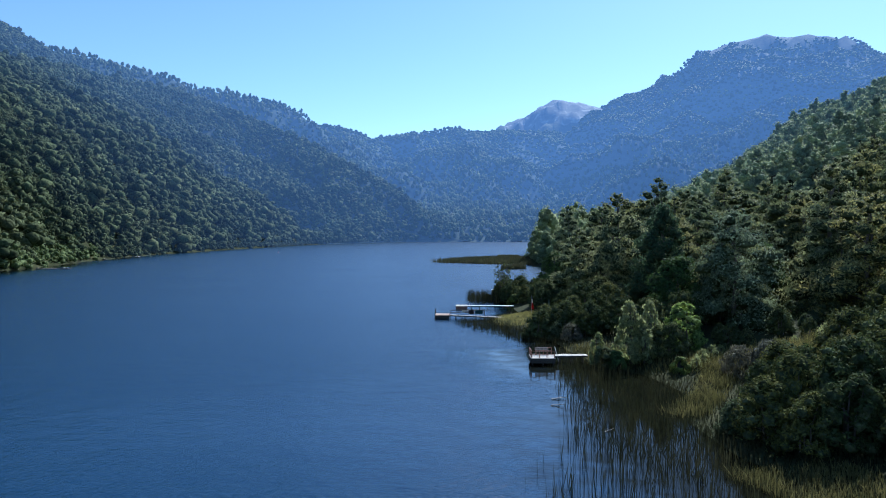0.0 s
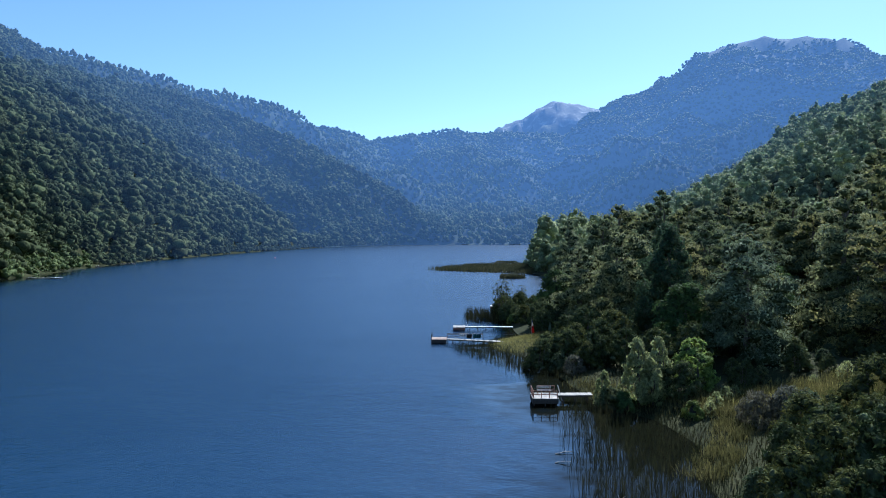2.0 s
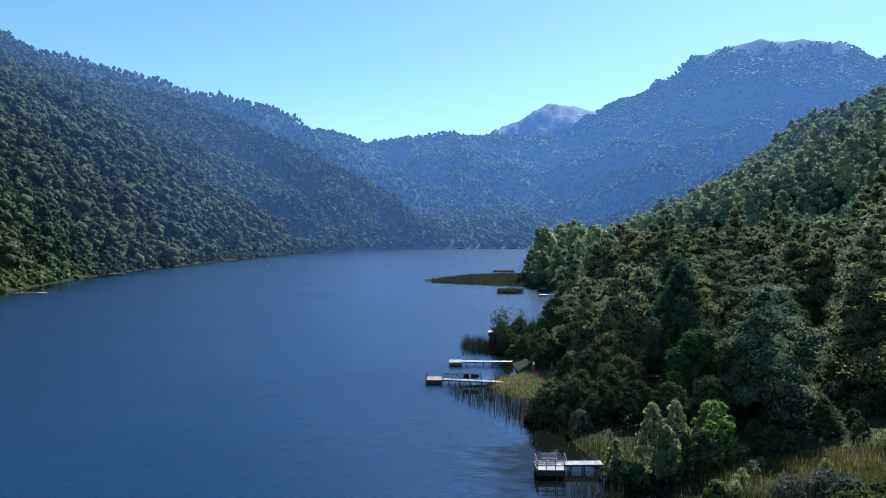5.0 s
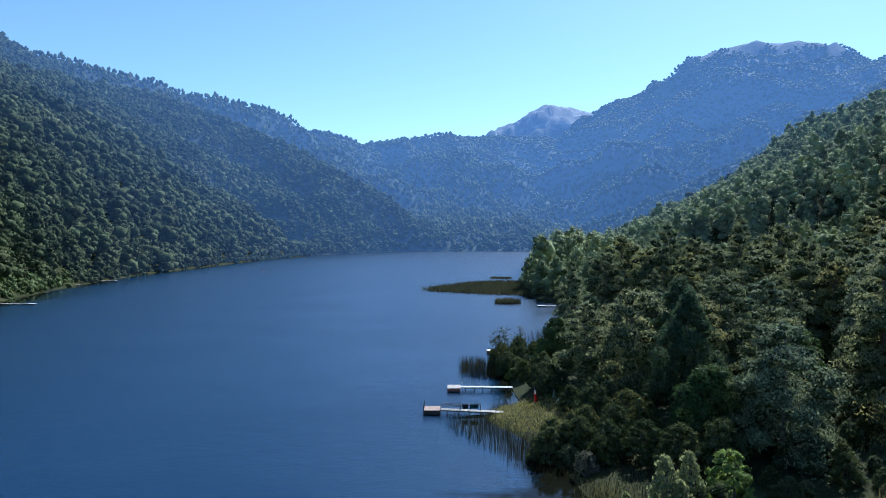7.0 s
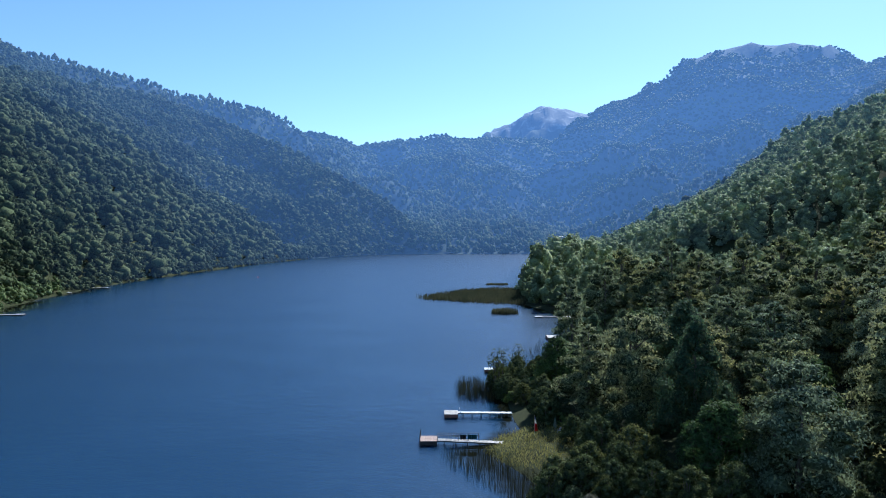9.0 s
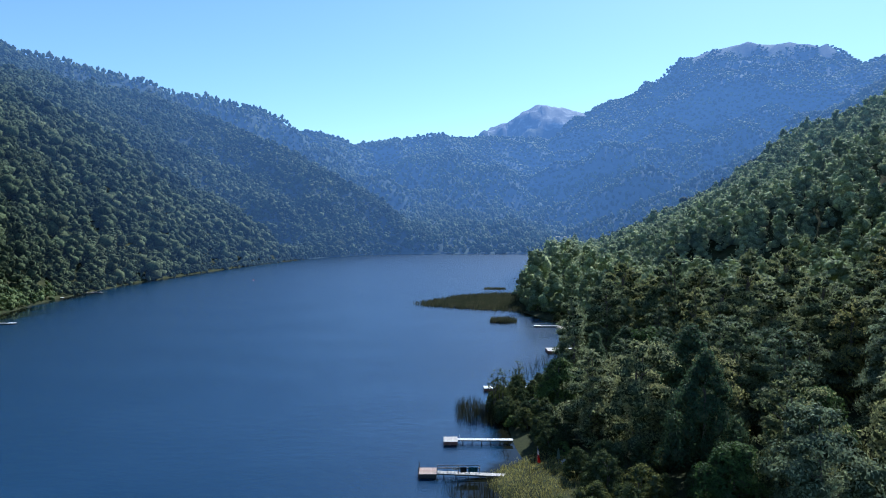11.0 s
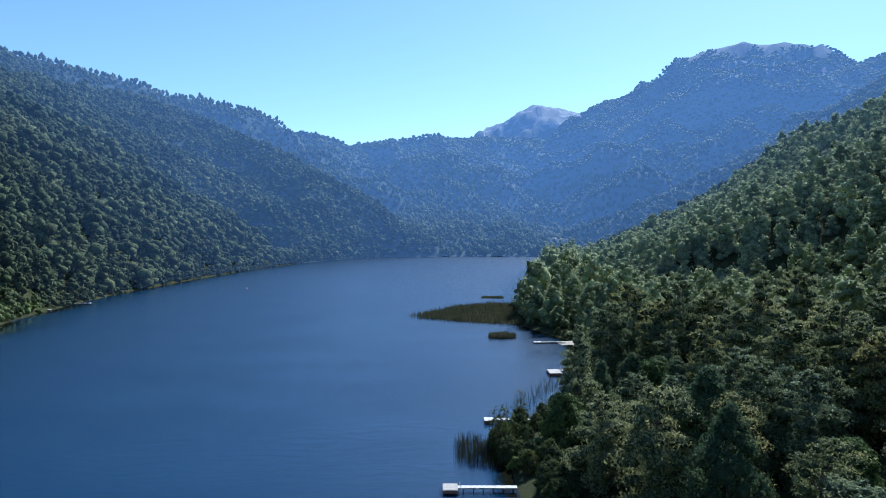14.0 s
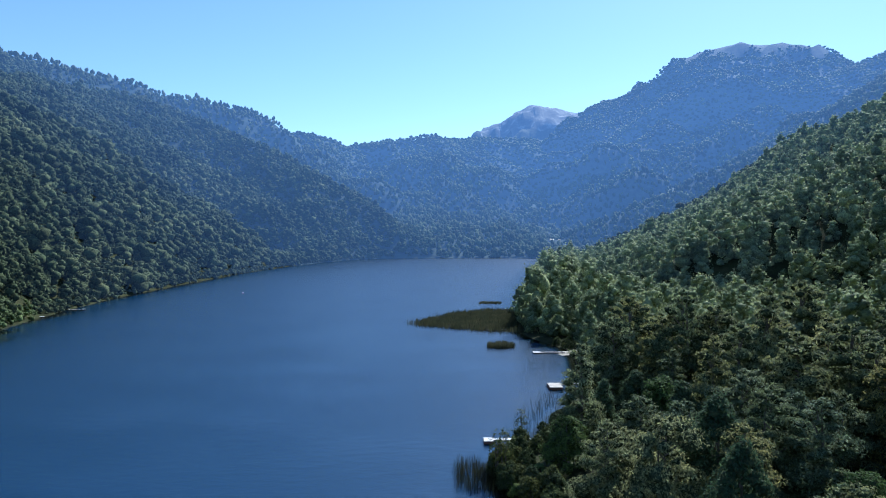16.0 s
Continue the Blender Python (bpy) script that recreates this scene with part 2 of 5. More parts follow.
def water_material():
    m, nt, p = material("lake_water")
    p.inputs["IOR"].default_value = 1.333
    g = nt.nodes.new("ShaderNodeNewGeometry")
    mp = nt.nodes.new("ShaderNodeMapping")
    mp.inputs["Scale"].default_value = (1.0, 1.7, 1.0)
    mp.inputs["Rotation"].default_value = (0, 0, radians(20))
    nt.links.new(g.outputs["Position"], mp.inputs[0])
    fine = node(nt, "ShaderNodeTexNoise", scale=1.6, detail=3)
    swell = node(nt, "ShaderNodeTexNoise", scale=0.25, detail=2)
    gust = node(nt, "ShaderNodeTexNoise", scale=0.018, detail=3)
    dark_mottle = node(nt, "ShaderNodeTexNoise", scale=0.35, detail=4)
    for n in (fine, swell, gust, dark_mottle):
        nt.links.new(mp.outputs[0], n.inputs["Vector"])

    def span(src, lo, hi, a, b):
        r = nt.nodes.new("ShaderNodeMapRange")
        nt.links.new(src, r.inputs[0])
        for i, v in enumerate((lo, hi, a, b)):
            r.inputs[i + 1].default_value = v
        return r.outputs[0]

    def times(x, y):
        r = nt.nodes.new("ShaderNodeMath")
        r.operation = "MULTIPLY"
        nt.links.new(x, r.inputs[0])
        nt.links.new(y, r.inputs[1])
        return r.outputs[0]

    # sheltered, weedy shallows along the shores: calm, brown from the plants below and from painted tree reflections
    at = nt.nodes.new("ShaderNodeAttribute")
    at.attribute_name = "shallow"
    shallow = at.outputs["Fac"]
    add = nt.nodes.new("ShaderNodeMath")
    add.operation = "ADD"
    nt.links.new(shallow, add.inputs[0])
    nt.links.new(span(dark_mottle.outputs[0], 0.3, 0.7, -0.15, 0.15), add.inputs[1])
    patch = span(add.outputs[0], 0.15, 0.6, 0.0, 1.0)
    nt.links.new(mixed(nt, patch, (0.0008, 0.021, 0.054), (0.007, 0.008, 0.005)), p.inputs["Base Color"])
    lee = nt.nodes.new("ShaderNodeAttribute")
    lee.attribute_name = "lee"
    calm = times(span(shallow, 0.1, 0.5, 1.0, 0.04), span(lee.outputs["Fac"], 0.0, 1.0, 1.0, 0.45))
    nt.links.new(span(calm, 0, 1, 0.05, 0.27), p.inputs["Roughness"])
    nt.links.new(span(patch, 0, 1, 0.8, 0.09), p.inputs["Specular IOR Level"])
    b1 = nt.nodes.new("ShaderNodeBump")
    b1.inputs["Distance"].default_value = 0.15
    nt.links.new(times(span(gust.outputs[0], 0.35, 0.65, 0.35, 1.0), calm), b1.inputs["Strength"])
    nt.links.new(fine.outputs[0], b1.inputs["Height"])
    b2 = nt.nodes.new("ShaderNodeBump")
    b2.inputs["Distance"].default_value = 0.17
    nt.links.new(calm, b2.inputs["Strength"])
    nt.links.new(swell.outputs[0], b2.inputs["Height"])
    nt.links.new(b1.outputs[0], b2.inputs["Normal"])
    nt.links.new(b2.outputs[0], p.inputs["Normal"])
    return m


WATER = water_material()


# ---- mesh helpers ----
def mesh_from(name, verts, quads, mats, slots=None, smooth=False):
    me = bpy.data.meshes.new(name)
    v, q = np.asarray(verts, np.float32), np.asarray(quads, np.int32)
    k = q.shape[1]
    me.vertices.add(len(v))
    me.vertices.foreach_set("co", v.ravel())
    me.loops.add(q.size)
    me.loops.foreach_set("vertex_index", q.ravel())
    me.polygons.add(len(q))
    me.polygons.foreach_set("loop_start", np.arange(len(q), dtype=np.int32) * k)
    for m in mats:
        me.materials.append(m)
    if slots is not None:
        me.polygons.foreach_set("material_index", np.asarray(slots, np.int32))
    if smooth:
        me.polygons.foreach_set("use_smooth", np.ones(len(q), bool))
    me.update(calc_edges=True)
    return me


def part(name, bm, mat, parent, label=""):
    me = bpy.data.meshes.new(name)
    bm.to_mesh(me)
    bm.free()
    me.materials.append(mat)
    ob = new(name, me)
    ob.parent = parent
    if label:
        tagged(ob, label)
    return ob


def box(bm, cx, cy, cz, sx, sy, sz, rz=0.0, bevel=0.0, tilt=0.0):
    m = Matrix.Translation((cx, cy, cz)) @ Euler((0, tilt, rz)).to_matrix().to_4x4() @ Matrix.Diagonal((sx, sy, sz, 1))
    r = bmesh.ops.create_cube(bm, size=1, matrix=m)
    if bevel:
        es = list({e for v in r["verts"] for e in v.link_edges})
        bmesh.ops.bevel(bm, geom=es, offset=bevel, segments=1, affect="EDGES")


def rod(bm, a, b, r0, r1, n=6):
    a, b = Vector(a), Vector(b)
    d = b - a
    m = Matrix.Translation((a + b) / 2) @ d.to_track_quat("Z", "Y").to_matrix().to_4x4()
    bmesh.ops.create_cone(bm, cap_ends=True, segments=n, radius1=r0, radius2=r1, depth=d.length, matrix=m)


# ---- the lie of the land ----
LAKE = [(-150, -500), (-160, 120), (-203, 290), (-207, 330), (-222, 400), (-232, 460), (-242, 560), (-244, 700), (-240, 860),
        (-226, 1040), (-196, 1210), (-165, 1320), (-110, 1395), (60, 1420), (240, 1400), (200, 1250), (155, 1000), (115, 800), (85, 640),
        (64, 500), (46, 445), (43, 405), (39, 362), (42, 345), (52, 312), (51, 290), (43, 247), (31, 215), (21, 192), (13, 180),
        (9, 170), (12.5, 160), (12.5, 147), (13, 139), (8, 133), (6.5, 127), (11, 117), (15, 102), (17, 88), (22.5, 78), (24, 67), (20.5, 60),
        (21, 51), (26, 34), (30, -60), (40, -500)]
# crest lines: x, y, height; then the fall per metre from the crest
CRESTS = [
    # near left hillside, its spur to the head of the lake, and the skyline behind
    ([(-420, -500, 250), (-520, 200, 240), (-600, 700, 235), (-690, 1020, 275), (-800, 1400, 350), (-731, 1789, 386), (-560, 1719, 315),
      (-400, 1639, 248), (-298, 1608, 187), (-222, 1578, 153), (-165, 1528, 106), (-101, 1488, 70), (-46, 1468, 39), (1, 1458, 13)], 0.58),
    ([(-1100, 1400, 500), (-1146, 1700, 540), (-1155, 1850, 529), (-1104, 1950, 538), (-991, 2050, 520), (-894, 2100, 501), (-870, 2150, 486),
      (-772, 2200, 479), (-696, 2250, 471), (-617, 2300, 459), (-567, 2330, 405), (-534, 2400, 360)], 0.75),
    # head of the lake
    ([(-534, 2400, 360), (-490, 2500, 416), (-402, 2560, 400), (-340, 2600, 378), (-243, 2650, 397), (-30, 2700, 433), (86, 2800, 433), (219, 2900, 450),
      (420, 3000, 460)], 0.50),
    ([(320, 4200, 640), (525, 4300, 815), (600, 4320, 858), (700, 4320, 860), (810, 4300, 820), (960, 4300, 775)], 0.62),
    ([(690, 3150, 520), (800, 3300, 600), (870, 3300, 655), (965, 3300, 735), (1140, 3300, 822), (1230, 3300, 862), (1300, 3300, 935), (1358, 3300, 950), (1440, 3300, 965), (1575, 3300, 965),
      (1680, 3300, 958), (1760, 3300, 925), (1850, 3300, 885), (2100, 3350, 872), (2600, 3400, 860)], 0.60),
    ([(2082, 2938, 891), (1661, 2798, 718), (1376, 2688, 598), (1090, 2538, 473), (841, 2418, 369), (633, 2308, 292), (475, 2188, 190), (390, 2118, 141), (259, 2038, 99), (136, 1938, 46)], 0.62),
    ([(1579, 2238, 621), (1368, 2138, 517), (1104, 2038, 378), (906, 1968, 283), (738, 1908, 211), (609, 1848, 150), (470, 1778, 100), (311, 1698, 42)], 0.62),
    # spurs of the high mountain
    ([(1308, 3268, 903), (1160, 3118, 677), (994, 2988, 520), (729, 2818, 377), (488, 2638, 275), (368, 2488, 221)], 0.66),
    ([(977, 3300, 714), (852, 3188, 574), (687, 3038, 466), (500, 2888, 381)], 0.66),
    # headwall ribs, the buttress and the fan of the valley floor
    ([(95, 2798, 416), (119, 2498, 291), (142, 2288, 197), (168, 2138, 134)], 0.6),
    ([(-85, 2700, 407), (-24, 2518, 275), (-53, 2288, 169)], 0.62),
    ([(-357, 2598, 384), (-295, 2438, 283), (-210, 2368, 252), (-146, 2288, 204), (-87, 2188, 150), (-22, 1988, 78)], 0.62),
    ([(-20, 2150, 150), (-10, 1800, 78), (30, 1490, 6)], 0.16),
    # right hillside
    ([(760, -500, 260), (640, 100, 250), (590, 500, 240), (530, 760, 205), (447, 778, 150), (375, 758, 92), (307, 738, 58), (231, 688, 28),
      (168, 638, 16), (110, 560, 10)], 0.50),
]


def seg_dist(px, py, a, b):
    ax, ay, bx, by = a[0], a[1], b[0], b[1]
    dx, dy = bx - ax, by - ay
    t = np.clip(((px - ax) * dx + (py - ay) * dy) / (dx * dx + dy * dy), 0, 1)
    return np.hypot(px - ax - t * dx, py - ay - t * dy), t


def shore_dist(px, py):
    """Metres from the water's edge: positive on land, negative in the lake."""
    d, inside = np.full(px.shape, 1e9), np.zeros(px.shape, bool)
    for a, b in zip(LAKE, LAKE[1:] + LAKE[:1]):
        d = np.minimum(d, seg_dist(px, py, a, b)[0])
        if a[1] != b[1]:
            inside ^= ((a[1] > py) != (b[1] > py)) & (px < (b[0] - a[0]) * (py - a[1]) / (b[1] - a[1]) + a[0])
    return np.where(inside, -d, d)


def wave(px, py, scale, seed):
    """Smooth unevenness between -1 and 1, from a few crossing waves."""
    rng, out = np.random.RandomState(seed), 0
    for i in range(6):
        a, f, ph = rng.uniform(0, math.pi), rng.uniform(0.6, 1.7) / scale, rng.uniform(0, 6.28)
        out = out + np.sin((px * math.cos(a) + py * math.sin(a)) * f * 6.28 + ph + 1.3 * np.sin((py * math.cos(a) - px * math.sin(a)) * f * 4.1 + ph))
    return out / 6


def land(px, py):
    px, py = np.asarray(px, float), np.asarray(py, float)
    sd = shore_dist(px, py)
    hills, near = np.full(px.shape, 4.0), np.full(px.shape, 1e9)
    for line, fall in CRESTS:
        for a, b in zip(line, line[1:]):
            d, t = seg_dist(px, py, a, b)
            top = a[2] + (b[2] - a[2]) * t
            gully = 1 + 0.28 * wave(px, py, 420, 3) * np.clip(d / 150, 0, 1)
            hills = np.maximum(hills, top - fall * d * gully)
            near = np.minimum(near, d)
    # unevenness and spurs, fading out towards the crests
    far, off = np.clip((py - 900) / 800, 0, 1), np.clip(near / 140, 0, 1)
    hills = hills + wave(px, py, 90, 5) * np.clip(hills / 40, 0, 1) * (3 + 9 * far) * (0.3 + 0.7 * off)
    hills = hills + wave(px, py, 300, 7) * np.clip(hills / 60, 0, 1) * 40 * far * off
    hills = hills + (0.35 - np.abs(wave(px, py, 520, 13))) * np.clip(hills / 120, 0, 1) * 105 * np.clip((py - 1650) / 500, 0, 1) * off
    hills = hills + (0.3 - np.abs(wave(px, py, 260, 31))) * 70 * np.clip((py - 3850) / 200, 0, 1) * np.clip(near / 60, 0.25, 1)
    # a low bank, a shelf on the right shore near the landing stages, then the slope
    shelf = np.where((px > 0) & (py < 420), np.clip(14 - 0.02 * np.abs(py - 90), 4, 14), 3.0)
    up = np.clip(sd, 0, None)
    rise_r = 0.18 * np.clip(up - shelf, 0, 50) + 0.45 * np.clip(up - shelf - 50, 0, None) + 0.4 * np.clip(up - 190, 0, None)
    rise_l = 0.85 * np.clip(up - shelf, 0, None)
    bank = np.minimum(0.22 * up, 0.9 + 0.03 * np.minimum(up, 40)) + np.where(px > 0, rise_r, rise_l)
    return np.where(sd > 0, np.minimum(hills, bank), np.maximum(0.16 * sd, -7.0))


def spread(lo, hi, mid, fine, n):
    """n places from lo to hi, close together near mid."""
    s = np.linspace(math.asinh((lo - mid) / fine), math.asinh((hi - mid) / fine), n)
    return mid + fine * np.sinh(s)


def beyond(px, py):
    """The mountains past the head of the lake and past the spur of the left hillside."""
    return py > np.interp(px, [-160, 10], [1860, 1420])


def build_ground():
    xs, ys = spread(-2600, 3600, 25, 60, 330), spread(-500, 4750, 120, 120, 380)
    gx, gy = np.meshgrid(xs, ys)
    gz = land(gx, gy)
    v = np.stack([gx, gy, gz], -1).reshape(-1, 3)
    i = np.arange(len(ys) - 1)[:, None] * len(xs) + np.arange(len(xs) - 1)[None]
    q = np.stack([i, i + 1, i + 1 + len(xs), i + len(xs)], -1).reshape(-1, 4)
    c = v[q].mean(1)
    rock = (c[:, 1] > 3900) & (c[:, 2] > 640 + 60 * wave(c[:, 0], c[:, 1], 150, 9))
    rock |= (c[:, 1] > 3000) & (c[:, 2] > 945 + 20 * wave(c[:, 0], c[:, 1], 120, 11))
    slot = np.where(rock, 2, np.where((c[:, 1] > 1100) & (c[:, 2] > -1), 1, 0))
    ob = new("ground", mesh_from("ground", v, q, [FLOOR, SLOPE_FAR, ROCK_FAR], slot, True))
    tagged(ob, "wooded valley floor and mountain slopes round the lake", "ground", kind="structure")


def build_water():
    xs, ys = spread(-420, 420, 14, 25, 110), spread(-480, 1600, 90, 60, 150)
    gx, gy = np.meshgrid(xs, ys)
    v = np.stack([gx, gy, 0 * gx], -1).reshape(-1, 3)
    i = np.arange(len(ys) - 1)[:, None] * len(xs) + np.arange(len(xs) - 1)[None]
    q = np.stack([i, i + 1, i + 1 + len(xs), i + len(xs)], -1).reshape(-1, 4)
    me = mesh_from("water", v, q, [WATER], None, True)
    reach = np.where(gx > -60, np.where(gy < 97, 22.0, np.where(gy < 130, 9.0, 5.0)), np.where(gy < 360, 20.0, 6.0))
    shallow = np.clip(1 + shore_dist(gx, gy) / reach, 0, 1)
    me.attributes.new("shallow", "FLOAT", "POINT").data.foreach_set("value", shallow.ravel().astype(np.float32))
    wide = np.where(gx > -60, np.where(gy < 420, 12.0, 40.0), 50.0)
    lee = np.clip(1 + shore_dist(gx, gy) / wide, 0, 1) ** 1.5
    me.attributes.new("lee", "FLOAT", "POINT").data.foreach_set("value", lee.ravel().astype(np.float32))
    tagged(new("water", me), "deep blue lake water with a light ripple", "water", kind="structure")


build_ground()
build_water()


# ---- trees: templates of leaf sprays, trunks and limbs ----
def sprays(rng, centres, radii, count, size, up=0.3, droop=0.0, squash=0.85, rough=0.4, flat=0.0, rise=0.0, dome=0.8):
    """Leaf sprays on the outer skins of the given clumps: three corners each, as verts and faces."""
    w = radii ** 2
    k = rng.choice(len(centres), count, p=w / w.sum())
    mid = np.array((centres[:, 0].mean(), centres[:, 1].mean(), np.percentile(centres[:, 2], 30)))
    out = centres[k] - mid
    out /= np.linalg.norm(out, axis=1, keepdims=True) + 1e-6
    d = rng.normal(size=(count, 3))
    d /= np.linalg.norm(d, axis=1, keepdims=True)
    dot = (d * out).sum(1, keepdims=True)
    d = np.where(dot < -0.15, d - 2 * dot * out, d)
    p = centres[k] + d * radii[k][:, None] * (rng.uniform(0.6, 1.12, (count, 1)) + 0.3 * (rng.uniform(size=(count, 1)) < 0.08)) * (1, 1, squash)
    n = d * (1.2 - dome) + out * dome + rng.normal(size=(count, 3)) * rough + (0, 0, up)
    lie = rng.uniform(size=(count, 1)) < flat
    n = np.where(lie, out * 0.25 + d * 0.15 + rng.normal(size=(count, 3)) * 0.22 + (0, 0, 1), n)
    n /= np.linalg.norm(n, axis=1, keepdims=True)
    way = np.where(lie, out * (1, 1, 0.1) + d * (0.8, 0.8, 0.1) + rng.normal(size=(count, 3)) * 0.3, rng.normal(size=(count, 3)))
    stand = rng.uniform(size=(count, 1)) < rise
    n = np.where(stand, out * (1, 1, 0) + rng.normal(size=(count, 3)) * (0.6, 0.6, 0.15), n)
    n /= np.linalg.norm(n, axis=1, keepdims=True)
    way = np.where(stand, rng.normal(size=(count, 3)) * 0.25 + (0, 0, 1), way)
    a = way - n * (way * n).sum(1, keepdims=True)
    a /= np.linalg.norm(a, axis=1, keepdims=True)
    b = np.cross(n, a)
    s = size * rng.uniform(0.6, 1.4, (count, 1))
    tip = np.array((0, 0, -droop)) * s
    t = np.where(lie | stand, 0.6, 1.0)
    v = np.stack([p - a * s * 0.45 - b * s * 0.4 * t, p + a * s * 0.85 + tip, p - a * s * 0.35 + b * s * 0.55 * t], 1)
    return v.reshape(-1, 3), np.arange(count * 3).reshape(-1, 3)


def clumps(rng, height, width, shape, number):
    """Centres and radii of the foliage clumps of a crown: broad, cone, tall, bush or open."""
    z0 = {"broad": 0.14, "cone": 0.08, "tall": 0.10, "bush": 0.08, "open": 0.42}[shape]
    i = np.arange(number)
    s = np.clip((i + rng.uniform(0, 1, number)) / number, 0, 1)
    prof = {"broad": np.sqrt(np.clip(1 - (1.5 * s - 0.5) ** 2, 0.02, 1)), "cone": np.clip(1.03 - s, 0.04, 1) ** 0.8,
            "tall": np.clip(1.02 - s ** 1.6, 0.02, 1) ** 0.8, "bush": np.sqrt(np.clip(1 - s ** 2, 0.03, 1)),
            "open": np.sqrt(np.clip(1 - (1.6 * s - 0.6) ** 2, 0.05, 1))}[shape]
    ang = i * 2.39996 + rng.normal(size=number) * 0.35
    rad = width / 2 * prof * rng.uniform(0.5, 0.92, number)
    lean = rng.normal(size=2) * width * 0.06
    z = (z0 + (0.95 - z0) * s) * height
    c = np.stack([rad * np.cos(ang) + lean[0] * s, rad * np.sin(ang) + lean[1] * s, z], -1)
    r = width * rng.uniform(0.75, 1.25, number) * (1.15 - 0.45 * s) * 0.85 / math.sqrt(number)
    return c, r


def trunk_bm(rng, c, height, width, stems=1, limbs=9):
    bm = bmesh.new()
    for k in range(stems):
        off = Vector((rng.uniform(-1, 1), rng.uniform(-1, 1), 0)) * (0 if stems == 1 else width * 0.08)
        r = height * 0.016 / math.sqrt(stems) + 0.03
        bend = Vector((rng.normal() * 0.03, rng.normal() * 0.03, 0)) * height
        mid, top = off + bend + Vector((0, 0, height * 0.45)), off * 2.5 + bend * 0.6 + Vector((0, 0, height * 0.9))
        rod(bm, off - Vector((0, 0, 0.6)), mid, r * 1.25, r * 0.8, 7)
        rod(bm, mid, top, r * 0.8, r * 0.2, 6)
    for i in rng.choice(len(c), min(limbs, len(c)), replace=False):
        e = Vector(c[i])
        s = Vector((0, 0, max(height * 0.15, e.z - height * 0.16)))
        rod(bm, s, e, r * 0.42, r * 0.12, 5)
    return bm


def boughs(rng, height, width, shape, number):
    """Boughs of a layered crown: foot on the trunk, direction, length and rise of each."""
    i = np.arange(number)
    s = np.clip((i + rng.uniform(0, 1, number)) / number, 0, 1)
    prof = {"broad": (1.02 - s ** 2.5) ** 0.7, "tall": (1.02 - s ** 2.0) ** 0.75, "cone": np.clip(1.04 - s ** 1.3, 0.05, 1) ** 0.75}[shape]
    a = i * 2.39996 + rng.normal(size=number) * 0.3
    way = np.stack([np.cos(a), np.sin(a), 0 * a], -1)
    side = 1 + 0.22 * np.sin(a * 2 + rng.uniform(0, 6)) + 0.15 * np.sin(a * 3 + rng.uniform(0, 6))
    reach = width / 2 * prof * side * rng.uniform(0.7, 1.12, number)
    foot = np.stack([0 * a, 0 * a, height * (0.10 + 0.86 * s) - reach * 0.12], -1)
    return foot, way, reach, 0.18 + 0.55 * s ** 2 + rng.normal(size=number) * 0.06


def ball(sub):
    bm = bmesh.new()
    bmesh.ops.create_icosphere(bm, subdivisions=sub, radius=1)
    v, f = np.array([x.co[:] for x in bm.verts]), np.array([[x.index for x in q.verts] for q in bm.faces])
    bm.free()
    return v, f


BALLS = {1: ball(1), 2: ball(2)}


def foliage(rng, c, axes, sub, count, size, fill=0.85, reach=1.3, fuzz=0.4):
    """A crown of uneven foliage masses, each a closed lobed skin, with leaf sprays standing off them: verts and triangles."""
    bv, bf = BALLS[sub]
    unit = bv[None] * (1 + rng.normal(size=(len(c), len(bv), 1)) * 0.2) * rng.uniform(0.85, 1.1, (len(c), 1, 1)) * fill
    v = (np.einsum("nvi,nij->nvj", unit, axes) + c[:, None]).reshape(-1, 3)
    f = (bf[None] + (np.arange(len(c)) * len(bv))[:, None, None]).reshape(-1, 3)
    if not count:
        return v, f
    area = np.linalg.norm(axes, axis=2).prod(1) ** (2 / 3)
    k = rng.choice(len(c), count, p=area / area.sum())
    d = rng.normal(size=(count, 3))
    d /= np.linalg.norm(d, axis=1, keepdims=True)
    d[:, 2] = np.where(d[:, 2] < -0.45, -d[:, 2], d[:, 2])
    off = np.einsum("ni,nij->nj", d, axes[k])
    p = c[k] + off * rng.uniform(fill * 0.95, reach, (count, 1))
    out = p - (0, 0, np.percentile(c[:, 2], 35))
    out /= np.linalg.norm(out, axis=1, keepdims=True) + 1e-6
    n = off / (np.linalg.norm(off, axis=1, keepdims=True) + 1e-6) * 0.6 + out * 0.4 + rng.normal(size=(count, 3)) * fuzz
    n /= np.linalg.norm(n, axis=1, keepdims=True)
    a = off * (1, 1, 0.4) + rng.normal(size=(count, 3)) * np.linalg.norm(off, axis=1, keepdims=True) * 0.7
    a -= n * (a * n).sum(1, keepdims=True)
    a /= np.linalg.norm(a, axis=1, keepdims=True) + 1e-6
    b, w = np.cross(n, a), size * rng.uniform(0.6, 1.5, (count, 1))
    tri = np.stack([p - a * w * 0.5 - b * w * 0.36, p + a * w * 0.95, p - a * w * 0.35 + b * w * 0.42], 1).reshape(-1, 3)
    return np.concatenate([v, tri]), np.concatenate([f, np.arange(count * 3).reshape(-1, 3) + len(v)])


def round_axes(r, squash=0.8):
    return r[:, None, None] * np.diag((1.0, 1.0, squash))[None]


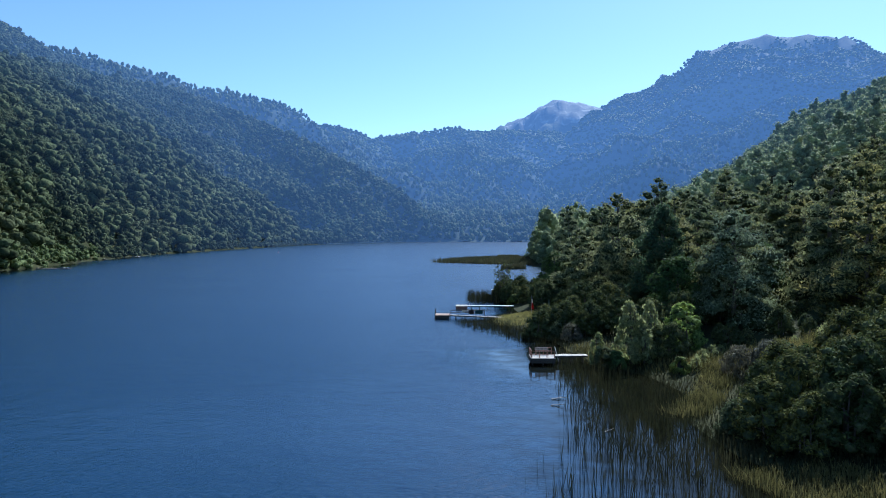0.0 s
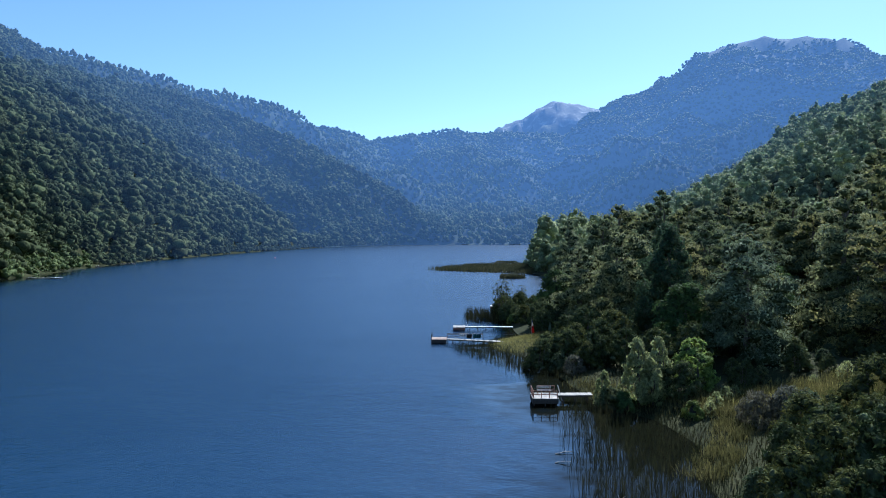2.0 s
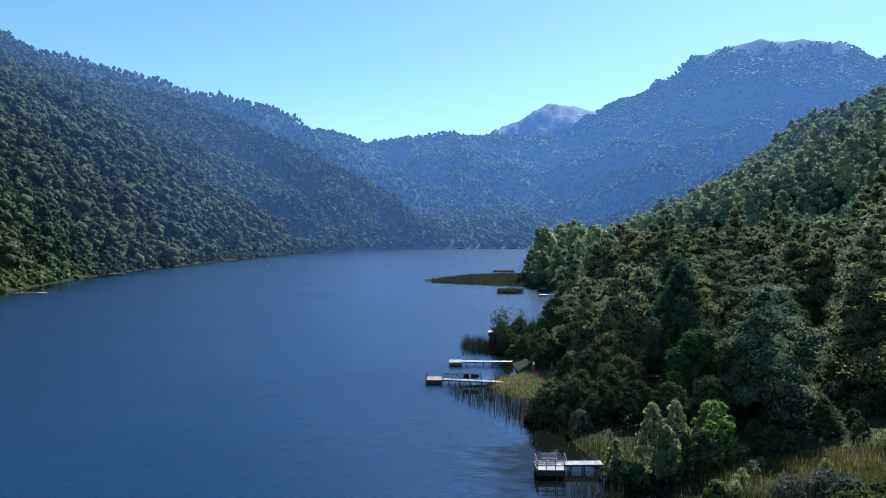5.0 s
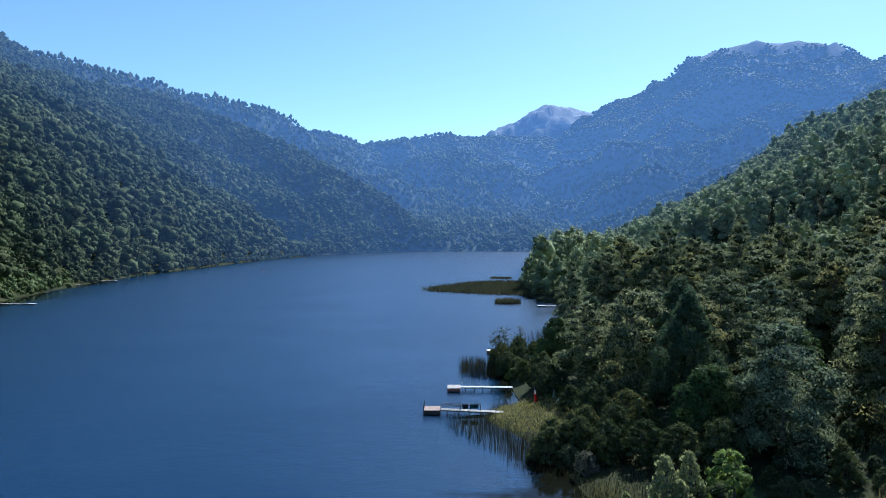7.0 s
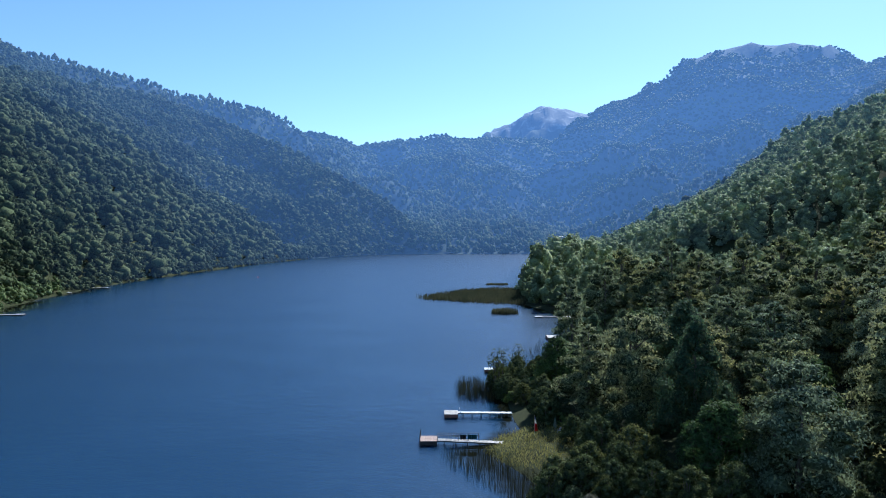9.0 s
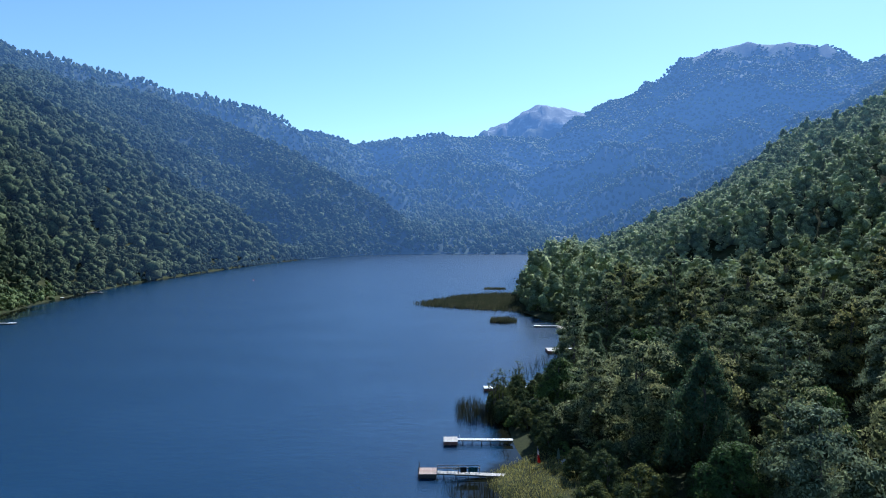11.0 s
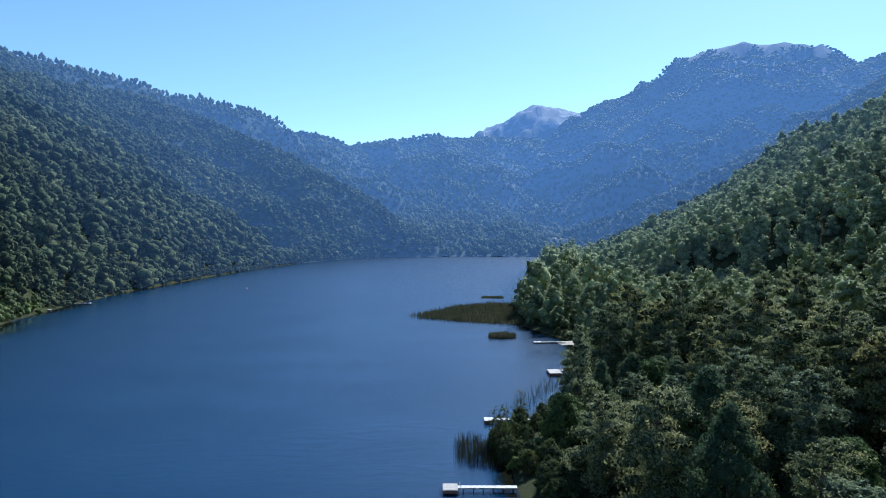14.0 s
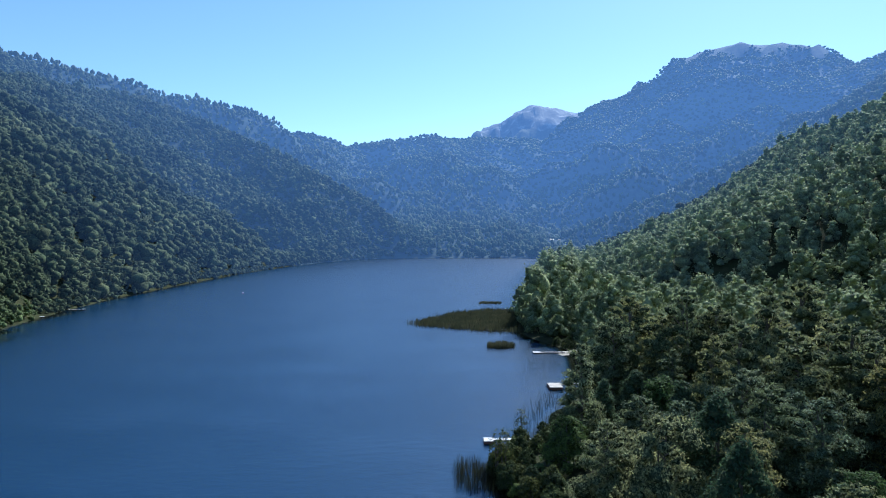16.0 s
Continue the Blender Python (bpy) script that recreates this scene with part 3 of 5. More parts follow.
def pads(foot, way, reach, rise):
    """Centres and axes of the flattened foliage pads along the boughs."""
    c = foot + way * (reach * 0.66)[:, None]
    c[:, 2] += reach * (rise * 0.7 - 0.08)
    lift = np.stack([0 * rise, 0 * rise, rise - 0.35], -1)
    side = np.stack([-way[:, 1], way[:, 0], 0 * rise], -1)
    long, wide, thick = (0.40 * reach + 0.25)[:, None], (0.34 * reach + 0.3)[:, None], (0.13 * reach + 0.35)[:, None]
    return c, np.stack([(way + lift) * long, side * wide, np.array((0, 0, 1.0)) * thick], 1)


def layered_tree(seed, name, height, width, shape, leaf, sub, count, size, number=44):
    """A tree whose foliage lies in tiers along its boughs, with its trunk and crown, to be copied."""
    rng = np.random.RandomState(seed)
    b = boughs(rng, height, width, shape, number)
    c, axes = pads(*b)
    root = new(name)
    root.empty_display_size = 0.5
    part("trunk", trunk_bm(rng, c, height, width, 1, 14), BARK, root)
    v, f = foliage(rng, c, axes, sub, count, size, 0.72, 1.25)
    crown = new("crown", mesh_from("crown", v, f, [leaf, INNER_SHADE], np.arange(len(f)) < len(c) * len(BALLS[sub][1]), True))
    crown.parent = root
    return root


def dense_tree(seed, name, height, width, shape, leaf, sub, count, size, number=40, stems=1):
    """A tree or shrub with a dense crown of rounded foliage masses, with its trunk, to be copied."""
    rng = np.random.RandomState(seed)
    c, r = clumps(rng, height, width, shape, number)
    root = new(name)
    root.empty_display_size = 0.5
    part("trunk", trunk_bm(rng, c, height, width, stems), BARK, root)
    v, f = foliage(rng, c, round_axes(r, 0.9), sub, count, size, 0.7, 1.3)
    crown = new("crown", mesh_from("crown", v, f, [leaf, INNER_SHADE], np.arange(len(f)) < len(c) * len(BALLS[sub][1]), True))
    crown.parent = root
    return root


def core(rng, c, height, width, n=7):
    """The dense inside of a crown, dark with painted shade: a rough closed form under the leaf sprays, as triangles."""
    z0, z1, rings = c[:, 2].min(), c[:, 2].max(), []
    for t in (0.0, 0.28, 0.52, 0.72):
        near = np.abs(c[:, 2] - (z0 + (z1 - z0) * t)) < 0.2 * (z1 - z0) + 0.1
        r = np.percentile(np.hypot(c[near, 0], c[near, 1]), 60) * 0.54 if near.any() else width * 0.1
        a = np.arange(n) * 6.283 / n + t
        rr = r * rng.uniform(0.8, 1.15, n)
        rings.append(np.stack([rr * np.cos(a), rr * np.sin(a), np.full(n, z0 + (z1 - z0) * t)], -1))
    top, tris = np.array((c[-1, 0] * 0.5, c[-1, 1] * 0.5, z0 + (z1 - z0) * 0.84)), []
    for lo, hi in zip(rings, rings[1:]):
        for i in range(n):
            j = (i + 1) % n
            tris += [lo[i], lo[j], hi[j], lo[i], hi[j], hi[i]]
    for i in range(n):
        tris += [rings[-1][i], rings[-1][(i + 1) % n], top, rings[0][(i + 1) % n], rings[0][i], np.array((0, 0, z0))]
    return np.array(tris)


def tree_kind(seed, name, height, width, shape, leaf, count, size, number=26, stems=1, droop=0.0, up=0.3, squash=0.8, flat=0.0, rise=0.0, solid=True):
    """A plant with its trunk and crown, to be copied."""
    rng = np.random.RandomState(seed)
    c, r = clumps(rng, height, width, shape, number)
    root = new(name)
    root.empty_display_size = 0.5
    part("trunk", trunk_bm(rng, c, height, width, stems), BARK, root)
    v, q = sprays(rng, c, r, count, size, up, droop, squash, 0.28, flat, rise)
    slots = np.zeros(len(q), int)
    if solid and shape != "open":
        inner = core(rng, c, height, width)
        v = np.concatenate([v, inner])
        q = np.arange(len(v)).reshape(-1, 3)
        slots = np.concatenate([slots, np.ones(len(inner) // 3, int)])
    crown = new("crown", mesh_from("crown", v, q, [leaf, TWIG_SHADE], slots))
    crown.parent = root
    return root


def scatter(x0, x1, y0, y1, step, seed):
    """Jittered places in a rectangle."""
    rng = np.random.RandomState(seed)
    gx, gy = np.meshgrid(np.arange(x0, x1, step), np.arange(y0, y1, step))
    gx, gy = gx + (np.arange(len(gx)) % 2)[:, None] * step / 2, gy.copy()
    px = (gx + rng.uniform(-0.42, 0.42, gx.shape) * step).ravel()
    py = (gy + rng.uniform(-0.42, 0.42, gx.shape) * step).ravel()
    return px, py, rng


def forest(name, label, px, py, rng, kinds, leaf, sink=0.5, low=0.75, high=1.25, tall=1.0):
    """A far wood as one mesh: many small trees from a few templates."""
    pz = land(px, py) - sink
    which = rng.randint(0, len(kinds), len(px))
    vs, fs, total, tall = [], [], 0, np.broadcast_to(tall, px.shape)
    grown = 1 + 0.22 * wave(px, py, 70, 17)
    for k, (v, f) in enumerate(kinds):
        i = np.where(which == k)[0]
        if not len(i):
            continue
        a, s = rng.uniform(0, 6.283, len(i)), rng.uniform(low, high, len(i)) * grown[i] * np.sqrt(tall[i])
        sz = s * rng.uniform(0.85, 1.18, len(i)) * np.sqrt(tall[i])
        ca, sa = (np.cos(a) * s)[:, None], (np.sin(a) * s)[:, None]
        x = v[None, :, 0] * ca - v[None, :, 1] * sa + px[i][:, None]
        y = v[None, :, 0] * sa + v[None, :, 1] * ca + py[i][:, None]
        z = v[None, :, 2] * sz[:, None] + pz[i][:, None]
        vs.append(np.stack([x, y, z], -1).reshape(-1, 3))
        fs.append((f[None] + (np.arange(len(i)) * len(v))[:, None, None]).reshape(-1, 3) + total)
        total += len(v) * len(i)
    ob = new(name, mesh_from(name, np.concatenate(vs), np.concatenate(fs), [leaf], None, True))
    return tagged(ob, label, "forest", kind="stuff")


def crown_template(seed, height, width, shape, masses, count, size, fill=0.78):
    """One crown of the farther woods."""
    rng = np.random.RandomState(seed)
    c, r = clumps(rng, height, width, shape, masses)
    return foliage(rng, c, round_axes(r * 1.12, 0.85), 1, count, size, fill, 1.38)


def grove_template(seed, height, width, trees):
    """A few small rounded crowns of the far mountains, side by side."""
    rng = np.random.RandomState(seed)
    h, w = height * rng.uniform(0.75, 1.2, trees), width * rng.uniform(0.8, 1.2, trees)
    at = rng.uniform(-0.75, 0.75, (trees, 2)) * width * (trees > 1)
    axes = np.zeros((trees, 3, 3))
    axes[:, 0, 0], axes[:, 1, 1], axes[:, 2, 2] = w / 2, w / 2, h / 2
    return foliage(rng, np.column_stack([at, h * 0.45]), axes, 1, 0, 1, 1.0)


# ---- the woods ----
def build_far_woods():
    # left hillside
    forms = [(15, 13, "broad"), (17, 12, "tall"), (13, 14, "broad"), (16, 11.5, "cone"), (11, 12, "bush"), (16, 14, "broad"), (14, 11, "broad")]
    near_l = [crown_template(40 + i, h, w, s, 11, 170, 1.0) for i, (h, w, s) in enumerate(forms)]
    far_l = [crown_template(50 + i, h, w, s, 5, 36, 1.5) for i, (h, w, s) in enumerate(forms)]
    low_l = [crown_template(46 + i, h, w, "bush", 6, 60, 0.7) for i, (h, w) in enumerate([(7, 6), (5, 6), (8, 5)])]
    px, py, rng = scatter(-330, -90, 200, 1420, 4.6, 8)
    d = shore_dist(px, py)
    ok = (d > 0.3) & (px > -0.78 * py - 40)
    a, b = ok & (d < 8) & (py < 430), ok & (d < 4) & (py >= 430)
    forest("shore_thicket", "bright green shrubs and young trees along the foot of the hillside", px[a], py[a], rng, low_l, LEAF_THICKET)
    forest("shore_thicket", "dark shrubs along the foot of the receding hillside", px[b], py[b], rng, low_l, LEAF_HAZED)
    px, py, rng = scatter(-1400, -120, 190, 1420, 10.2, 1)
    d, reach = shore_dist(px, py), py + rng.uniform(-130, 130, len(px))
    ok = (d > np.where(py < 430, 5, 2)) & (px > -0.69 * py - 20)
    for test, kinds, label in ((reach < 580, near_l, "dense evergreen forest on the steep hillside above the lake"),
                               (reach >= 580, far_l, "dense evergreen forest further along the hillside")):
        forest("hillside_forest", label, px[ok & test], py[ok & test], rng, kinds, LEAF_HAZED, low=0.55, high=1.3)
    # right hillside beyond the landing stages
    forms = [(18, 11.5, "tall"), (19, 12, "cone"), (16, 12.5, "broad"), (18, 11.5, "cone"), (13, 11.5, "bush"), (19, 13, "tall"), (16, 11, "tall")]
    mid_r = [crown_template(80 + i, h, w, s, 18, 480, 0.6) for i, (h, w, s) in enumerate(forms)]
    far_r = [crown_template(90 + i, h, w, s, 12, 200, 0.9) for i, (h, w, s) in enumerate(forms)]
    px, py, rng = scatter(30, 760, 225, 860, 11.0, 3)
    d = shore_dist(px, py)
    ok = (d > np.where(py < 255, 9.0, np.where(py < 330, 7.0, 2.5))) & (px < 0.64 * py + 15) & ((py > 228) | (px > 0.16 * py - 2))
    near = py < 420
    tall = np.where((py > 330) & (d < 40), 1.3, 1.0)
    forest("hillside_forest", "dense evergreen forest on the slope beside the lake", px[ok & near], py[ok & near], rng, mid_r, LEAF_LIGHTENED, sink=1.5, low=0.6, high=1.25, tall=tall[ok & near])
    forest("hillside_forest", "dense evergreen forest higher on the lake slope", px[ok & ~near], py[ok & ~near], rng, far_r, LEAF_LIGHTENED_HAZED, sink=1.5, low=0.6, high=1.25, tall=tall[ok & ~near])
    # mountains at the head of the lake
    px, py, rng = scatter(-1400, 130, 1400, 1860, 12.0, 9)
    ok = (shore_dist(px, py) > 2) & (px > -0.72 * py) & (land(px, py) - land(px, py - 25.0) > -8) & ~beyond(px, py)
    forest("backdrop_hillside_forest", "forest on the spur that runs down to the head of the lake", px[ok], py[ok], rng, far_l, LEAF_HAZED, low=0.55)
    twin = [grove_template(60 + i, h, w, 2) for i, (h, w) in enumerate([(13, 9), (15, 8), (11, 9), (14, 10)])]
    lone = [grove_template(65 + i, h, w, 1) for i, (h, w) in enumerate([(12, 14), (14, 13), (10, 15), (13, 14)])]
    for y0, y1, step, kinds, sink in ((1400, 2350, 13.0, twin, 1), (2350, 2950, 13.0, lone, 2), (2950, 3450, 13.0, lone, 3)):
        px, py, rng = scatter(-1800, 2500, y0, y1, step, 4)
        h, fy = land(px, py), land(px, py - 30.0)
        ok = (shore_dist(px, py) > 3) & (px > -0.72 * py) & (px < 0.70 * py) & beyond(px, py) & (h - fy > -6)
        # the high slopes are bare in patches, and bare on top
        ok &= h < 880 + 90 * wave(px, py, 160, 23)
        # the clearing round the houses
        ok &= ~((np.abs(px - 0.172 * py + 5) < 26) & (py > 1560) & (py < 1675))
        forest("backdrop_forest", "hazy forest on the mountains at the head of the lake", px[ok], py[ok], rng, kinds, LEAF_HAZED, sink=sink, low=0.7, high=1.3)
    px, py, rng = scatter(60, 620, 860, 1420, 13.0, 6)
    ok = (shore_dist(px, py) > 1) & (px < 0.46 * py)
    forest("hillside_forest", "forest on the low ground behind the headland", px[ok], py[ok], rng, far_l, LEAF_HAZED)


build_far_woods()


def set_down(kind, x, y, turn, s, sz=1.0, sink=0.15):
    z = float(land(np.array([x]), np.array([y]))[0])
    ob = copy_thing(kind, Matrix.Translation((x, y, z - sink)) @ Matrix.Rotation(turn, 4, "Z"))
    ob.scale = (s, s, s * sz)
    return ob


def woodland(x, y, d):
    """Where the tall trees stand: back from the shore shelf, the beach and the landing stages."""
    edge = 60 if y < 95 else 33 - 0.12 * (y - 97) if y < 117 else 24.5 if y < 143 else 0
    return x > edge and d > (6.5 if y < 190 else 8.0) and not (170 < y < 252 and x < 0.16 * y - 2)


def build_near_woods():
    looks = [(18, 11.8, "broad", LEAF_OLIVE, "broad olive-green southern beech with tiered foliage on the slope"),
             (20, 10.8, "tall", LEAF_OLIVE, "tall olive-green southern beech with tiered foliage on the slope"),
             (15.5, 12, "broad", LEAF_GREY, "spreading grey-green beech with layered sprays on the lake slope"),
             (19, 11.2, "cone", LEAF_GREY, "pointed grey-green beech with layered sprays on the slope"),
             (13.5, 10, "tall", LEAF_DARK, "dense dark green laurel-like tree with a rounded crown"),
             (10, 9, "bush", LEAF_BRIGHT, "low fresh green tree with a dense rounded crown")]

    def grow(seed, look, count, size):
        h, w, shape, leaf, _ = look
        if leaf in (LEAF_OLIVE, LEAF_GREY):
            return layered_tree(seed, "beech_tree", h, w, shape, leaf, 1, count, size)
        return dense_tree(seed, "evergreen_tree", h, w, shape, leaf, 1, count, size)

    # fuller foliage on those by the landing stages
    fine = [grow(1 + i, look, 8800, 0.26) for i, look in enumerate(looks)]
    coarse = [grow(11 + i, look, 5600, 0.33) for i, look in enumerate(looks)]
    px, py, rng = scatter(8, 190, 60, 228, 11.8, 21)
    sd = shore_dist(px, py)
    pick = rng.choice(6, len(px), p=[0.24, 0.20, 0.19, 0.16, 0.13, 0.08])
    for x, y, d, k in zip(px, py, sd, pick):
        if x > 0.74 * y + 12 or not woodland(x, y, d):
            continue
        kind, label = (fine if y < 150 else coarse)[k], looks[k][4]
        s = rng.uniform(0.74, 1.28) * (0.88 if d < 10 else 1.08)
        tagged(set_down(kind, x, y, rng.uniform(0, 6.28), s, rng.uniform(0.88, 1.25)), label, "tree", "trees of the lake slope")
    for kind in fine + coarse:
        for o in (*kind.children_recursive, kind):
            bpy.data.objects.remove(o)


build_near_woods()


# ---- landing stages ----
def boards(root, mat, x0, x1, y0, y1, z, along, width=0.19, gap=0.02, thick=0.04, z_end=None):
    """A deck of loose planks, laid side by side along x (along='y') or along y."""
    rng = np.random.RandomState(int(abs(x0 * 31 + y0 * 7)))
    lo, hi = (x0, x1) if along == "y" else (y0, y1)
    n = max(1, int((hi - lo) / (width + gap)))
    wide, bm, me = (hi - lo) / n - gap, bmesh.new(), bpy.data.meshes.new("plank")
    box(bm, 0, 0, 0, *((wide, y1 - y0) if along == "y" else (x1 - x0, wide)), thick)
    bm.to_mesh(me)
    bm.free()
    me.materials.append(mat)
    for i in range(n):
        c = lo + (i + 0.5) * (hi - lo) / n
        zz = z + rng.uniform(-0.006, 0.006) + (0 if z_end is None else (z_end - z) * (i + 0.5) / n)
        e = rng.uniform(-0.03, 0.03)
        ob = new("plank", me)
        ob.parent = root
        ob.location = (c, (y0 + y1) / 2 + e, zz) if along == "y" else ((x0 + x1) / 2 + e, c, zz)


def post(root, x, y, z0, z1, r=0.07, mat=None, label=""):
    bm = bmesh.new()
    rod(bm, (x, y, z0), (x, y, z1), r, r * 0.92, 8)
    return part("post", bm, mat or WOOD_DARK, root, label)


def landing_stage(label, plat, z, walk_to, wy, wide, z_end, deck_mat, side_mat, walk_mat, side=0.55, posts=5):
    """A square stage on piles with a gangway to the shore, along +x."""
    x0, x1, y0, y1 = plat
    root = new("landing_stage")
    tagged(root, label, "dock", "landing stages along the shore")
    boards(root, deck_mat, x0, x1, y0, y1, z, "x")
    for nm, cx, cy, sx, sy in (("front", (x0 + x1) / 2, y0 + 0.04, x1 - x0, 0.08), ("back", (x0 + x1) / 2, y1 - 0.04, x1 - x0, 0.08),
                               ("end", x0 + 0.04, (y0 + y1) / 2, 0.08, y1 - y0 - 0.17), ("end", x1 - 0.04, (y0 + y1) / 2, 0.08, y1 - y0 - 0.17)):
        bm = bmesh.new()
        box(bm, cx, cy, z - 0.03 - side / 2, sx, sy, side, bevel=0.01)
        part("fascia_board", bm, side_mat, root)
    for x in (x0 + 0.2, (x0 + x1) / 2, x1 - 0.2):
        for y in (y0 + 0.2, y1 - 0.2):
            post(root, x, y, -1.6, z - 0.03, 0.09)
    boards(root, walk_mat, x1 + 0.01, walk_to, wy - wide / 2, wy + wide / 2, z, "y", z_end=z_end)
    for s in (-1, 1):
        bm = bmesh.new()
        box(bm, (x1 + walk_to) / 2, wy + s * (wide / 2 - 0.06), (z + z_end) / 2 - 0.11, walk_to - x1 - 0.02, 0.09, 0.16, tilt=-math.atan2(z_end - z, walk_to - x1))
        part("beam", bm, side_mat if side_mat is not WOOD_RED else WOOD_DARK, root)
    for i in range(posts):
        t = (i + 0.6) / posts
        for s in (-1, 1):
            post(root, x1 + (walk_to - x1) * t, wy + s * (wide / 2 - 0.12), -1.4, z + (z_end - z) * t - 0.04, 0.075)
    return root


def railing(root, pts, z, height, mat, mid=True, step=1.5):
    """Posts and rails along a line of corners."""
    for a, b in zip(pts, pts[1:]):
        a, b = Vector((*a, z)), Vector((*b, z))
        n = max(1, round((b - a).length / step))
        for i in range(n + 1):
            p = a.lerp(b, i / n)
            bm = bmesh.new()
            box(bm, p.x, p.y, z + height / 2, 0.09, 0.09, height, bevel=0.01)
            part("rail_post", bm, mat, root)
        for h in ((height, height * 0.5) if mid else (height,)):
            bm = bmesh.new()
            d = b - a
            box(bm, (a.x + b.x) / 2, (a.y + b.y) / 2, z + h, d.length, 0.07, 0.08, rz=math.atan2(d.y, d.x), bevel=0.01)
            part("rail", bm, mat, root)


def ladder(x, y, z, h, lean, label):
    """A ladder whose tops stand up above the deck."""
    root = tagged(new("swim_ladder"), label, "ladder")
    for s in (-0.24, 0.24):
        bm = bmesh.new()
        rod(bm, (x - lean, y + s, z - 0.9), (x, y + s, z + h), 0.035, 0.035, 8)
        part("stile", bm, WOOD_WHITE, root)
    for i in range(6):
        t = (i + 0.5) / 6
        bm = bmesh.new()
        px, pz = x - lean + lean * t, z - 0.9 + (h + 0.9) * t
        rod(bm, (px, y - 0.24, pz), (px, y + 0.24, pz), 0.025, 0.025, 6)
        part("rung", bm, WOOD_WHITE, root)
    return root


def bench(x, y, z, length, rz, label):
    root = tagged(new("bench"), label, "bench")
    root.matrix_world = pose(x, y, z, 0, 0, rz)
    for i in range(3):
        bm = bmesh.new()
        box(bm, 0, -0.16 + i * 0.16, 0.45, length, 0.13, 0.04, bevel=0.008)
        part("seat_slat", bm, WOOD_PALE, root)
    for i in range(2):
        bm = bmesh.new()
        box(bm, 0, 0.27, 0.66 + i * 0.18, length, 0.035, 0.13, bevel=0.008)
        part("back_slat", bm, WOOD_PALE, root)
    for sx in (-1, 1):
        bm = bmesh.new()
        box(bm, sx * (length / 2 - 0.12), -0.16, 0.215, 0.07, 0.07, 0.43)
        part("leg", bm, WOOD_RED, root)
        bm = bmesh.new()
        box(bm, sx * (length / 2 - 0.12), 0.235, 0.45, 0.07, 0.035, 0.9)
        part("leg", bm, WOOD_RED, root)
    return root


def draped_cloth(x0, x1, y, z, drop, mat, label, name="towel"):
    """A cloth hung over a rail, with folds."""
    n, rng = 14, np.random.RandomState(int(x0 * 100) % 997)
    bm, rows = bmesh.new(), []
    prof = [(-0.07, -drop), (-0.065, -drop * 0.5), (-0.055, 0.03), (0.0, 0.065), (0.055, 0.03), (0.065, -drop * 0.4), (0.07, -drop * 0.75)]
    for dy, dz in prof:
        rows.append([bm.verts.new((x0 + (x1 - x0) * i / n, y + dy * (1 + 0.5 * math.sin(i * 1.7)), z + dz + (0.03 * math.sin(i * 0.9 + x0) if dz < -0.1 else 0)))
                     for i in range(n + 1)])
    for a, b in zip(rows, rows[1:]):
        for i in range(n):
            bm.faces.new((a[i], a[i + 1], b[i + 1], b[i]))
    bmesh.ops.solidify(bm, geom=bm.faces[:], thickness=0.012)
    me = bpy.data.meshes.new(name)
    bm.to_mesh(me)
    bm.free()
    me.materials.append(mat)
    return tagged(new(name, me), label, "cloth")


